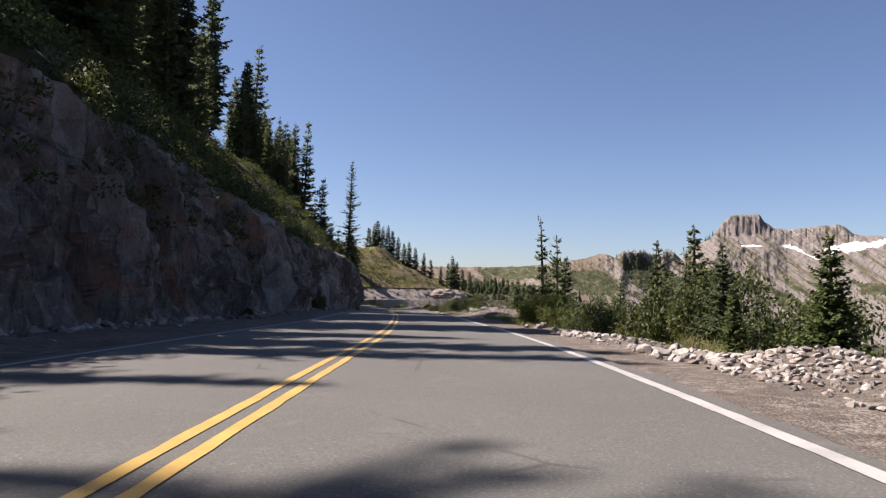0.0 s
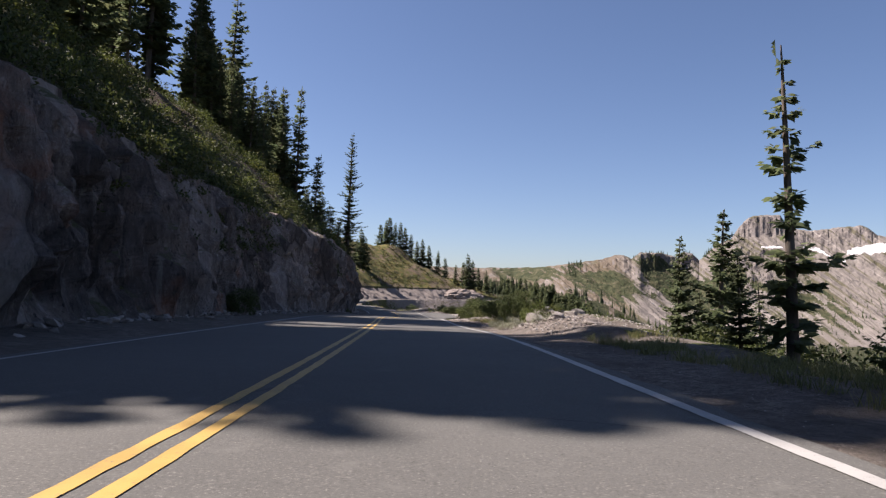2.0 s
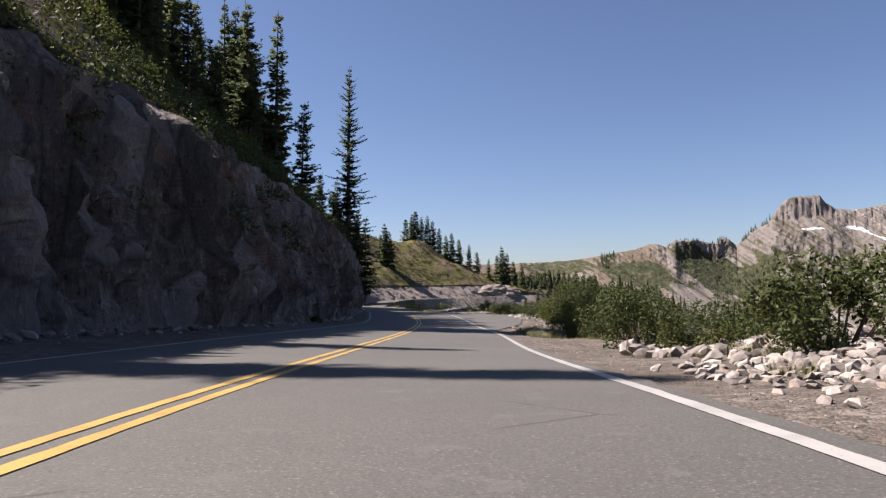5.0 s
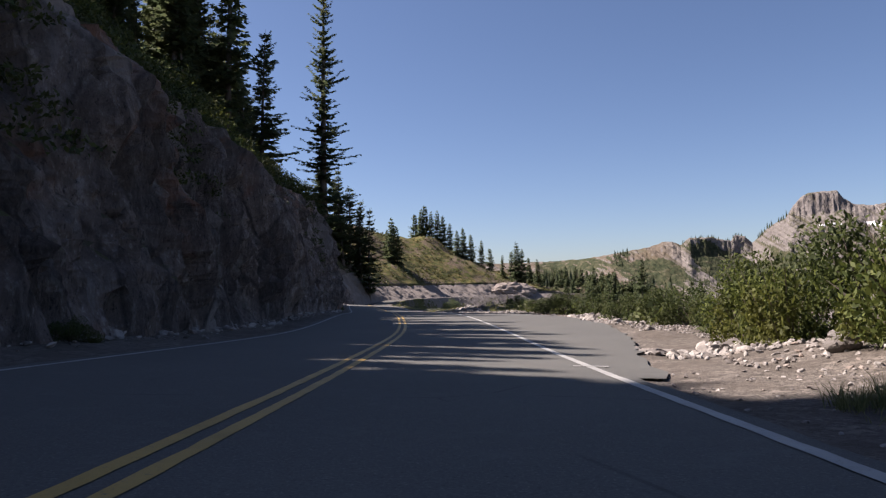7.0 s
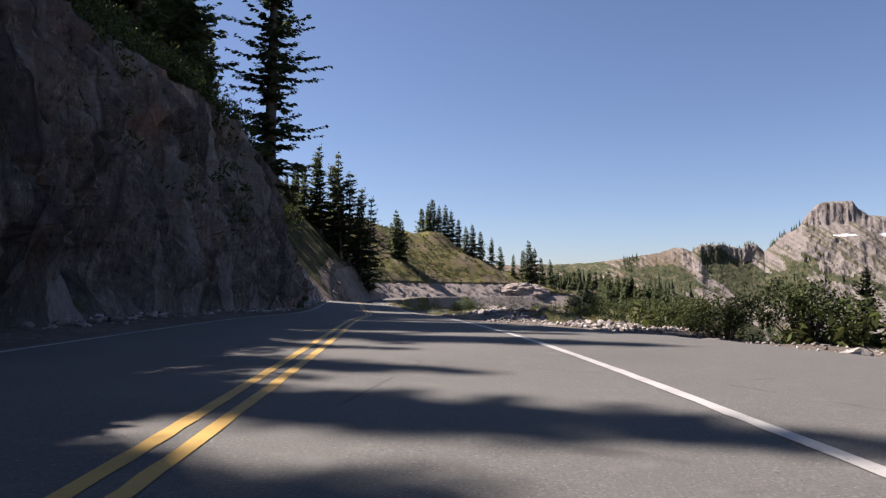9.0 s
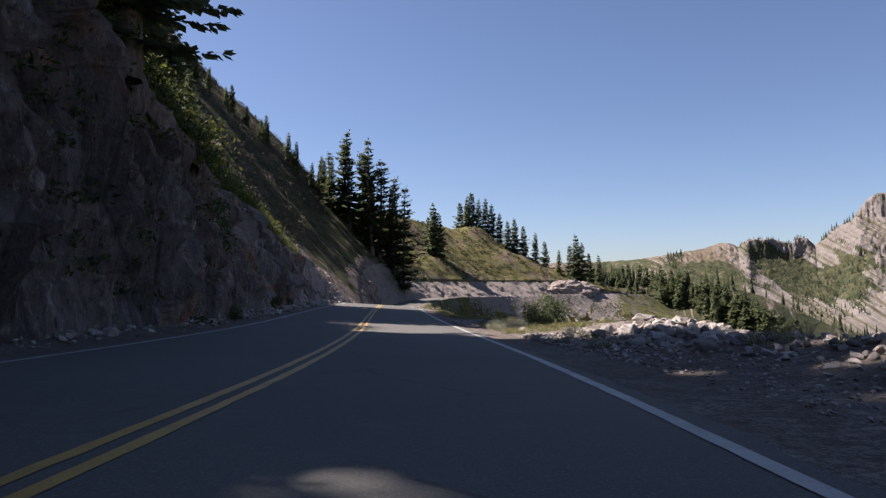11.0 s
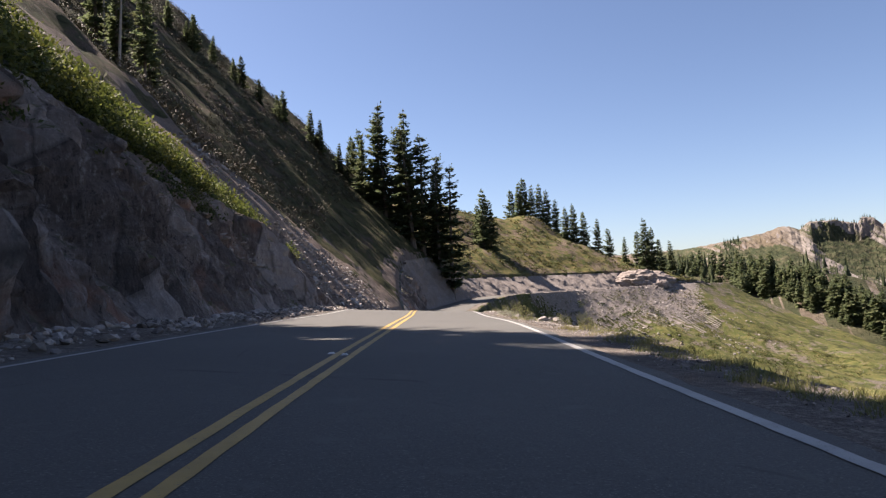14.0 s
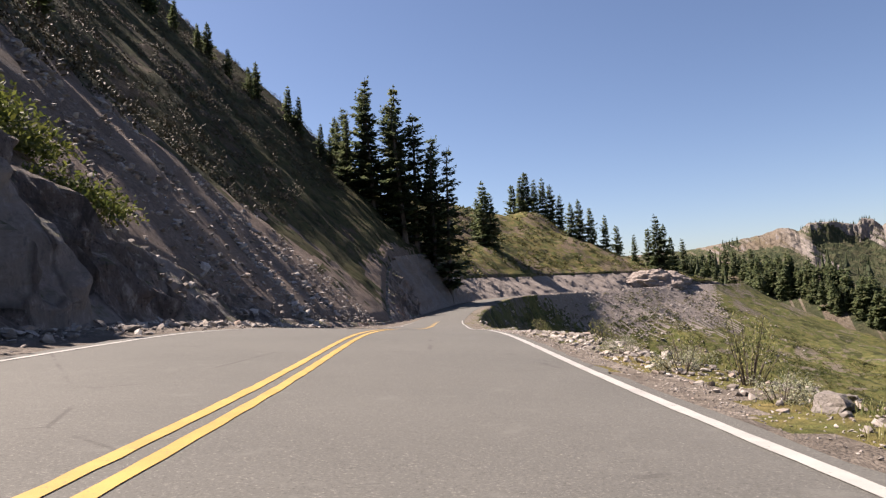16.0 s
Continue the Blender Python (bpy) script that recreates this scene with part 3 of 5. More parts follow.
near_r, q_r = np.r_[np.geomspace(30, 600, 24), 640], np.r_[np.linspace(0, 0.6, 54), np.linspace(0.61, 1, 92)]
n1, n2, n3 = len(near_r), 22, len(q_r)
rd = np.hstack([np.repeat(near_r[None], len(az), 0), 640 + (r_foot - 640) * np.linspace(0.04, 0.97, n2)[None], r_foot + (r_top - r_foot) * q_r[None], r_top + np.array([[60, 200, 600, 1500, 2700]])])
dg, ra = np.broadcast_to(dg, rd.shape), np.broadcast_to(az[:, None], rd.shape)
gx, gy = rd * np.sin(ra), rd * np.cos(ra)
FLOOR, EL_FOOT = -56.0, -3.4
qq = np.clip((rd - r_foot) / (r_top - r_foot), 0, 1)


def window(lo, hi, soft):
    """1 between two bearings, falling smoothly to 0 outside them."""
    return np.clip((dg - lo) / soft + 0.5, 0, 1) * np.clip((hi - dg) / soft + 0.5, 0, 1)


# profiles of the face: plain slope, crags of the near ridge, butte over its talus skirt and lower cliff, the range beyond
chip = fract(dg * 2.2, qq * 30, dg * 0 + 9.0, 5) * 0.012 + fract(dg * 4.2, qq * 6, dg * 0 + 3.0, 4) * 0.01 * (qq > 0.8)
ends = np.where((qq <= 0) | (qq >= 1), qq, np.clip(qq + chip * np.clip((qq - 0.45) * 6, 0, 1), 0, 1))
cap = el_top + qq * 0


def profile(stops, heights):
    """Elevation up the face; a height of None is the skyline itself, less the given drop."""
    return np.interp(ends, stops, range(len(stops))), [np.minimum(h, cap - 0.12) if h is not None else cap - drop for h, drop in heights]


def drawn(stops, heights):
    k, levels = profile(stops, heights)
    i = np.clip(k.astype(int), 0, len(stops) - 2)
    levels = np.stack([np.broadcast_to(v, qq.shape) for v in levels])
    lo, hi = np.take_along_axis(levels, i[None], 0)[0], np.take_along_axis(levels, i[None] + 1, 0)[0]
    return lo + (hi - lo) * (k - i)


broken = np.clip(0.55 + 1.6 * fract(dg * 0.9, qq * 9, dg * 0 + 12.0, 4), 0.0, 1)
kinds = [(window(14.0, 17.95, 0.8), drawn([0, 0.5, 0.82, 0.89, 1], [(-3.4, 0), (-0.5, 0), (1.8, 0), (None, 0.1), (None, 0)])),
         (window(20.3, 25.2, 1.6) * broken, drawn([0, 0.3, 0.6, 0.69, 0.86, 0.91, 1], [(-3.4, 0), (-1.1, 0), (1.7, 0), (3.5, 0), (4.5, 0), (None, 0.1), (None, 0)])),
         (window(20.3, 25.2, 1.6) * (1 - broken), drawn([0, 0.3, 0.69, 0.86, 0.91, 1], [(-3.4, 0), (-1.0, 0), (3.2, 0), (4.5, 0), (None, 0.1), (None, 0)])),
         (window(25.2, 90, 1.6), drawn([0, 0.35, 0.66, 0.86, 0.93, 1], [(-3.4, 0), (-0.8, 0), (2.0, 0), (3.9, 0), (None, 0.15), (None, 0)]))]
elev, rest = qq * 0, 1 + 0 * qq
for w_, e_ in kinds:
    elev, rest = elev + w_ * e_, rest - w_
elev = elev + rest * drawn([0, 0.5, 0.88, 1], [(-3.4, 0), (-0.4, 0), (None, 0.35), (None, 0)])
gz = np.tan(np.radians(elev)) * rd + 0.8
z_foot = np.tan(np.radians(EL_FOOT)) * r_foot + 0.8
gz = np.where(rd < r_foot, FLOOR + (z_foot - FLOOR) * np.clip((rd - 640) / (r_foot - 640), 0, 1), gz)
gz = np.where(rd > r_top, gz[:, -6:-5] - (rd - r_top) * 0.25, gz)
# gullies and ribs that run down the face towards the valley
along = elev + 0.8 * dg
rib = fract(along * 1.5, qq * 0.8, rd * 0 + 4.0, 5) * 11 + (0.5 - np.abs(fract(along * 4.5, qq * 2.0, rd * 0 + 6.0, 4))) * 8
w_ = np.clip(qq * 6, 0, 1) * np.clip((1 - qq) * 14, 0, 1)
gz = gz + (rib + fract(gx * 0.012, gy * 0.012, rd * 0, 5) * 5) * w_ * (rd / 3800)
bump = 44 * np.exp(-(((gx - 105) / 75) ** 2 + ((gy - 585) / 75) ** 2)) + 58 * np.exp(-(((gx - 25) / 75) ** 2 + ((gy - 690) / 80) ** 2)) + 50 * np.exp(-(((gx - 60) / 260) ** 2 + ((gy - 1000) / 150) ** 2))
gz = gz + bump + wave(gx, gy, 31, 10, 0.002, 0.02) * 3 * (rd < r_foot)
ground = new("ground", mesh_of("ground", np.stack([gx, gy, gz], -1).reshape(-1, 3), grid_faces(*rd.shape)[:, ::-1], [MOUNTAIN, SNOW, SCRUB], False))


def patch(a, e, wa, we, turn=0.35):
    """A soft spot on the face at a bearing and elevation, drawn out down the slope."""
    return np.exp(-(((dg - a) / wa) ** 2) - ((elev - e + turn * (dg - a)) / we) ** 2)


mott = fract(along * 2.0, elev * 1.1, rd * 0 + 2.0, 5) * 0.55
green = patch(15.4, 1.9, 1.5, 0.9) + patch(18.3, 0.0, 2.3, 1.3) + patch(20.2, 0.6, 0.9, 1.3) + patch(31.6, 0.5, 1.8, 0.5, 0.1) + 0.75 * patch(11.0, 0.2, 2.5, 0.9) + patch(9.0, 2.6, 0.5, 0.5) + 0.62 * patch(26.0, -0.6, 3.8, 1.7) + 0.9 * patch(12.5, 0.6, 1.6, 0.8) + 0.8 * patch(16.5, 0.6, 2.2, 1.2) + 0.5 * patch(21.5, 1.6, 1.2, 1.0) + 0.7 * patch(5.0, 1.4, 4.5, 1.2, 0.0)
green = green + np.where(rd < r_foot, 0.6, 0)
snow = 1.1 * patch(23.5, 3.68, 0.9, 0.08, 0.1) + patch(26.2, 3.6, 0.8, 0.11) + patch(27.6, 2.95, 0.8, 0.1) + 1.1 * patch(29.3, 3.4, 1.1, 0.32, -0.2) + patch(31.0, 3.6, 1.0, 0.3, -0.2) + 0.9 * patch(32.6, 3.9, 0.9, 0.2, 0.0)
zone = np.where(green + mott > 0.5, 2, 0)
zone = np.where((snow + mott * 0.35 > 0.5) & (rd > 2700) & (qq < 0.995), 1, zone)
ground.data.polygons.foreach_set("material_index", zone[:-1, :-1].ravel())
tagged(ground, "valley floor rising to pale rocky mountains with snow patches", "mountain landscape", kind="structure")


def sheet_z(x, y):
    i = int(np.argmin(abs(az - math.atan2(x, y))))
    return float(np.interp(math.hypot(x, y), rd[i], gz[i]))


# ------------------------------------------------------------------ trees
def conifer_mesh(seed, H, spread, whorls, per, tufts, tuft, sparse=0.0, droop=0.35, low=0.08, taper=0.85):
    """Trunk and crown of a narrow mountain fir of height H."""
    r = np.random.default_rng(seed)
    tv, tf, n = [], [], 8
    rad0 = 0.012 * H + 0.03
    lean = r.normal(0, 0.012, 2)
    zs = np.linspace(0, 1, 9)
    for z in zs:
        for k in range(n):
            a = 6.283 * k / n
            q = rad0 * (1 - z) ** 0.8 * (1.25 if z == 0 else 1) + 0.012
            tv.append((q * math.cos(a) + lean[0] * z * z * H, q * math.sin(a) + lean[1] * z * z * H, z * H - (0.6 if z == 0 else 0)))
    for i in range(len(zs) - 1):
        for k in range(n):
            tf.append((i * n + k, i * n + (k + 1) % n, (i + 1) * n + (k + 1) % n, (i + 1) * n + k))
    V, F = [], []
    heavy = r.uniform(0, 6.283)
    for w in range(whorls):
        zc = low + (1 - low) * (w + r.uniform(-0.3, 0.3)) / whorls
        if zc > 0.985:
            continue
        q = max(0.0, (zc - low) / (1 - low))
        full = spread * H * ((1 - q) ** taper * min(1.0, 0.6 + q * 1.6) * r.uniform(0.5, 1.15) + 0.03)
        turn = r.uniform(0, 6.283)
        for b in range(per):
            if r.random() < sparse:
                continue
            a = turn + 6.283 * b / per + r.normal(0, 0.35)
            z = min(0.985, zc + r.uniform(-0.3, 0.3) * (1 - low) / whorls)
            L = full * r.uniform(0.35, 1.25) * (1 + 0.25 * math.cos(a - heavy))
            up = 0.30 * z - droop * (1 - z) + r.normal(0, 0.08)
            dirv = np.array([math.cos(a), math.sin(a), 0])
            side = np.array([-math.sin(a), math.cos(a), 0])
            size = tuft * (0.5 + 0.55 * (1 - q))
            m = max(2, int(round(L / (0.62 * size))))
            for t in range(m):
                u = (t + 0.9) / m
                c = dirv * L * u + np.array([0, 0, z * H + L * (up * u + 0.25 * u * u)])
                wdt = size * (1.2 - 0.5 * u) * r.uniform(0.7, 1.3)
                for sgn in (-1, 0, 1):
                    out = side * sgn * r.uniform(0.5, 1.0) + dirv * r.uniform(0.3, 1.0) + np.array([0, 0, r.uniform(-0.55, 0.15)])
                    out = out / np.linalg.norm(out) * wdt * 1.7
                    cr = np.cross(out, (r.normal(0, 0.5), r.normal(0, 0.5), 1))
                    cr = cr / (np.linalg.norm(cr) + 1e-6) * wdt * 0.5
                    i = len(V)
                    V += [c - cr * 0.3, c + out * 0.55 - cr, c + out, c + out * 0.5 + cr]
                    F.append((i, i + 1, i + 2, i + 3))
    # leader
    for k in range(10):
        a, z = r.uniform(0, 6.283), H * (1 - 0.06 * r.random())
        o = np.array([math.cos(a), math.sin(a), 0.6]) * tuft * 0.4
        i = len(V)
        V += [(lean[0] * H, lean[1] * H, z), (lean[0] * H + o[0], lean[1] * H + o[1], z + o[2]), (lean[0] * H, lean[1] * H, z + tuft * 0.7)]
        F.append((i, i + 1, i + 2))
    V = np.array(V)
    V[:, 0] += lean[0] * (V[:, 2] / H) ** 2 * H
    V[:, 1] += lean[1] * (V[:, 2] / H) ** 2 * H
    return (tv, tf), (V, F)


class Kind:
    """A kind of tree, shrub or stone that is built once and then copied."""

    def __init__(self, name, meshes, size):
        self.name, self.meshes, self.size, self.made = name, meshes, size, None

    def put(self, m, label, category, group=""):
        if self.made is None:
            self.made = new(self.name)
            for nm, me in self.meshes:
                part(nm, me, self.made)
            self.made.matrix_basis = m
            ob = self.made
        else:
            keep, self.made.matrix_basis = self.made.matrix_basis.copy(), Matrix.Identity(4)
            ob = copy_thing(self.made, m)
            self.made.matrix_basis = keep
        return tagged(ob, label, category, group)


def conifer_kind(name, seed, H, needles=NEEDLE, **kw):
    (tv, tf), (V, F) = conifer_mesh(seed, H, **kw)
    return Kind(name, [("trunk", mesh_of("trunk", tv, tf, BARK, True)), ("crown", mesh_of("crown", V, F, needles))], H)


TALL = [conifer_kind("fir_tree", 11 + k, 20.0, spread=sp_, whorls=wh, per=8, tufts=9, tuft=0.46 if k < 4 else 0.2, sparse=spa, low=lo, taper=0.7) for k, (sp_, wh, spa, lo) in enumerate([(0.15, 27, 0.12, 0.05), (0.125, 25, 0.15, 0.1), (0.17, 28, 0.15, 0.08), (0.14, 23, 0.25, 0.22), (0.12, 42, 0.08, 0.02)])]
SMALL = [conifer_kind("fir_tree", 41 + k, 6.0, spread=sp_, whorls=wh, per=8, tufts=9, tuft=0.17, sparse=spa, low=lo, droop=0.2, taper=tp) for k, (sp_, wh, spa, lo, tp) in enumerate([(0.17, 17, 0.3, 0.06, 0.95), (0.24, 24, 0.08, 0.02, 0.85)])]
SMALL.append(conifer_kind("fir_tree", 47, 6.0, NEEDLE_LIGHT, spread=0.22, whorls=13, per=6, tufts=9, tuft=0.17, sparse=0.3, low=0.22, droop=0.05, taper=0.7))
YOUNG = [conifer_kind("young_fir", 51 + k, 4.0, NEEDLE_LIGHT, spread=0.36, whorls=22, per=10, tufts=9, tuft=0.14, sparse=0.06, low=0.02, droop=0.1) for k in range(2)]
FAR = [conifer_kind("fir_tree", 61 + k, 14.0, spread=sp_, whorls=22, per=8, tufts=4, tuft=0.62, sparse=0.05, low=0.02, taper=0.75) for k, sp_ in enumerate((0.24, 0.19, 0.28))]


def tree(kinds, x, y, H, label, group, z=None, k=None, lean=0.0, sink=0.3, wide=1.0):
    r = np.random.default_rng(int(abs(x * 311 + y * 1733)))
    kind = kinds[int(r.integers(len(kinds))) if k is None else k]
    z = ground_at(x, y) - sink if z is None else z
    q = H / kind.size
    m = pose(x, y, z, r.normal(0, 1.2), r.normal(0, 1.2) + lean, r.uniform(0, 360)) @ Matrix.Diagonal((q * wide * r.uniform(0.9, 1.15), q * wide * r.uniform(0.9, 1.15), q, 1))
    return kind.put(m, label, "conifer tree", group)


LB_T, GR_T = "tall dark green fir on the steep hillside", "firs on the hillside"
# the trees that stand out against the sky, by their tops
for x, y, ztop, k in [(-24.4, 158.7, 30.4, 4), (-35.9, 161.9, 40.6, 1), (-39.7, 162.7, 36.3, 2), (-43, 164.6, 34.3, 0), (-31.5, 160.5, 26.5, 2), (-42, 139.3, 50.5, 1), (-46, 140, 44, 3), (-43.5, 134, 42, 0),
                      (-38, 102.6, 44.7, 0), (-41.8, 100.7, 49.4, 2), (-37.6, 101, 48.4, 3), (-47.3, 101.6, 54.2, 2), (-51.3, 100.6, 54.6, 1)]:
    g = ground_at(x, y)
    tree(TALL, x, y, ztop - g + 0.3, LB_T, GR_T, k=k)


def hillside_fir(y, d, reach, part_up, k):
    """A fir on the hillside of which the height share part_up stands between the sun and the road at (y, d)."""
    p = at(s_of(y), d, 0)
    x, yy = p[0] + to_sun.x / math.cos(radians(SUN_EL)) * reach, p[1] + to_sun.y / math.cos(radians(SUN_EL)) * reach
    H = (reach * math.tan(radians(SUN_EL)) - (ground_at(x, yy) - p[2])) / part_up
    tree(TALL, x, yy, min(max(H, 6.0), 21.0), LB_T, GR_T, k=k)


SHADE = [(-14, 1, 3.2, 1, 0.6), (0.9, 1.0, 3, 7, 0.84), (6.6, 6.8, 3, -1, 0.86), (9.3, 9.4, 3, 3, 0.88), (11.9, 12.8, 1, 1.5, 0.72), (15.5, 17, 1.4, -1.5, 0.72), (20.4, 24.2, 1.8, 1.5, 0.6), (21, 24, 1.6, 6, 0.62), (26.6, 26.7, 2, 2, 0.9), (31.6, 33.6, 1.7, 2.5, 0.64), (34.8, 38.6, 1.8, 1.5, 0.6), (32, 38, 2.4, 6.5, 0.62), (35, 41.5, 2.0, 8.5, 0.6), (36.5, 41.5, 2.0, 4.5, 0.62), (42.9, 43, 2, 5, 0.84), (45.2, 45.3, 2, 4, 0.82), (48.2, 48.3, 3, 2.5, 0.86),
         (55.4, 62, 1.9, 3, 0.64), (53.2, 63, 1.6, 0.3, 0.6), (65.5, 67, 3, 0, 0.72), (72, 73, 3, 1, 0.74), (79, 81, 3, 0, 0.74), (93.3, 100.5, 1.9, 1.5, 0.6), (94.5, 97, 2.4, 4, 0.7), (99, 104, 1.2, 1.2, 0.78), (103, 114, 1.3, -0.8, 0.7), (104.5, 113.5, 1.4, 1.8, 0.76), (104, 109, 2.0, 1.2, 0.66), (112, 122, 1.8, 0.2, 0.62), (114, 119, 2.2, 1.2, 0.66), (119, 134, 2.6, -1.5, 0.66), (131, 136.5, 2.2, 1, 0.62), (137, 143, 2.0, 0.7, 0.66), (142.0, 158, 1.8, 1.7, 0.6), (143.6, 157, 2.2, 6.5, 0.6), (146, 155, 3, 10.5, 0.6),
         (162.4, 165.5, 1.4, -1.9, 0.7), (166, 169, 1.7, -3.5, 0.84), (168.9, 193.6, 1.7, 1.9, 0.6), (170.5, 176.5, 2.4, 6.5, 0.62), (174, 187, 2.0, 4.2, 0.62), (136.5, 142, 1.8, 0.8, 0.62)]
rs = np.random.default_rng(5)
for y0, y1, step, d, up in SHADE:
    for y in np.arange(y0, y1, step):
        hillside_fir(y + rs.uniform(-0.3, 0.3), d + rs.uniform(-0.5, 0.5), rs.uniform(21.5, 27.5) + max(0.0, d - 1.5), up, 4 if up > 0.8 else int(rs.integers(5)))
for y, d, H in [(243, 36, 17), (247, 40, 16), (251, 34, 14), (256, 39, 18), (262, 36, 15), (268, 38, 14)]:
    p = at(s_of(y), -d, 0)
    tree(TALL, p[0], p[1], H, LB_T, GR_T)
for x, y, ztop, k in [(-83, 365, 52, 0), (-80, 362, 47, 2), (-74.5, 365, 49, 0), (-77, 369, 45, 2), (-70.3, 365, 41.5, 2), (-72, 361, 43, 1), (-65.9, 366, 33.5, 0), (-68, 370, 36, 2), (-62.8, 367, 32, 1), (-88.4, 367, 45, 2), (-86, 361, 42, 0), (-92, 365, 38, 0)]:
    tree(TALL, x, y, ztop - ground_at(x, y), "tall fir in a dense dark stand above the bend", "stand of firs above the bend", k=k, wide=1.3)
for k in range(30):
    q = k / 29
    x, y = -150 + 62 * q + rng.normal(0, 2.5), 300 + 78 * q + rng.normal(0, 4)
    tree(FAR, x, y, rng.uniform(5, 12), "fir on the ridge line against the sky", "firs on the ridge")
# meadow hill
for x, y, ztop in [(-69, 459, 37), (-66, 461, 33.5), (-85, 468, 33), (-64, 548, 52), (-61, 552, 54.5), (-57, 548, 50), (-53, 553, 51), (-49, 549, 47), (-68, 554, 49), (-45, 553, 42), (-39, 541, 36), (-35, 545, 38),
                   (-30, 541, 33), (-23, 545, 29), (-17, 548, 24), (0.5, 536, 26.5), (3, 539, 22), (-3, 542, 21), (-72, 464, 31), (-10, 552, 19), (9, 556, 17), (15, 562, 16)]:
    tree(FAR, x, y, max(5.0, ztop - ground_at(x, y)), "fir on the grassy hill above the road", "firs on the meadow hill")


def grove(name, spots, kinds, label, seed):
    """A stand of firs seen from afar, joined into one mesh."""
    r = np.random.default_rng(seed)
    V, F, n = [], [], 0
    for x, y, z, H in spots:
        v, f, size = kinds[int(r.integers(len(kinds)))]
        a, q = r.uniform(0, 6.283), H / size
        turn = np.array([[math.cos(a), -math.sin(a), 0], [math.sin(a), math.cos(a), 0], [0, 0, 1]])
        V.append((v @ turn.T) * q * (r.uniform(0.9, 1.3), r.uniform(0.9, 1.3), 1) + (x, y, z))
        F += [tuple(i + n for i in q_) for q_ in f]
        n += len(v)
    return tagged(new(name, mesh_of(name, np.vstack(V), F, NEEDLE)), label, "forest", kind="stuff")


COARSE = [(c[0], c[1], 14.0) for c in (conifer_mesh(66 + k, 14.0, spread=sp_, whorls=14, per=6, tufts=4, tuft=1.3, sparse=0.08, low=0.03, taper=0.75)[1] for k, sp_ in enumerate((0.2, 0.17, 0.23)))]
edge = []
for k in range(190):
    u = rng.random()
    x, y = 52 + 50 * u + rng.normal(0, 3) + 10 * rng.random(), 596 - 92 * u + rng.normal(0, 5) + 22 * rng.random()
    edge.append((x, y, sheet_z(x, y) - 0.8, rng.uniform(8, 17)))
knoll = []
for x, y, h in zip(rng.normal(25, 55, 240), rng.normal(690, 55, 240), rng.uniform(8, 17, 240)):
    if y > 600 and x > -45:
        knoll.append((x, y, sheet_z(x, y) - 0.8, h))
grove("fir_stand", knoll, COARSE, "dark firs covering the low hill behind the bend", 69)
grove("fir_stand", edge, COARSE, "dense dark firs along the edge of the slope below the road", 68)


def forest(name, spots, label, seed):
    """Many far firs as one mesh of simple tapered tiers."""
    r = np.random.default_rng(seed)
    V, F, n = [], [], 0
    for x, y, z, H in spots:
        w = H * r.uniform(0.13, 0.2)
        for t in range(5):
            k = 7
            a = np.linspace(0, 6.283, k, endpoint=False) + r.uniform(0, 6)
            q = w * (1 - t / 5.4) * r.uniform(0.6, 1.25, k)
            z0, z1 = z + H * (0.04 + 0.17 * t) + r.normal(0, 0.02 * H, k), z + H * (0.04 + 0.17 * t + 0.34)
            V.append(np.vstack([np.c_[x + q * np.cos(a), y + q * np.sin(a), z0], [(x, y, z1)]]))
            F += [(n + i, n + (i + 1) % k, n + k) for i in range(k)]
            n += k + 1
    return tagged(new(name, mesh_of(name, np.vstack(V), F, NEEDLE)), label, "forest", kind="stuff")


fr_ = np.random.default_rng(77)
spots = []
for n, x0, x1, y0, y1, cut in [(460, -30, 160, 590, 930, -0.15), (420, -40, 190, 640, 1010, -0.9), (260, 140, 520, 480, 1000, 0.1), (1100, 60, 700, 900, 2000, 0.3), (400, 500, 1300, 700, 1800, 0.4)]:
    x, y = fr_.uniform(x0, x1, n), fr_.uniform(y0, y1, n)
    m = wave(x, y, 78, 10, 0.002, 0.02) > cut
    spots += [(a, b, sheet_z(a, b) - 1, fr_.uniform(6, 12) * (1.5 if b < 1010 else 1.0)) for a, b in zip(x[m], y[m])]
for a0, a1, q0, q1, h0, h1, n in [(8.3, 9.4, 0.75, 0.97, 12, 26, 40), (13.4, 18, 0.5, 0.99, 8, 16, 200), (18.8, 20.9, 0.95, 0.99, 16, 30, 22), (16.5, 21, 0.15, 0.6, 10, 20, 260), (9.5, 14, 0.2, 0.7, 8, 15, 160), (25, 33, 0.1, 0.45, 10, 18, 120)]:
    for a, u, h in zip(fr_.uniform(a0, a1, n), fr_.uniform(q0, q1, n), fr_.uniform(h0, h1, n)):
        i = int(np.argmin(abs(np.degrees(az) - a)))
        r_ = r_foot[i, 0] + (r_top[i, 0] - r_foot[i, 0]) * u
        spots.append((r_ * math.sin(radians(a)), r_ * math.cos(radians(a)), sheet_z(r_ * math.sin(radians(a)), r_ * math.cos(radians(a))) - 1, h))
forest("distant_forest", spots, "dark firs scattered over the valley and lower mountain slopes", 79)

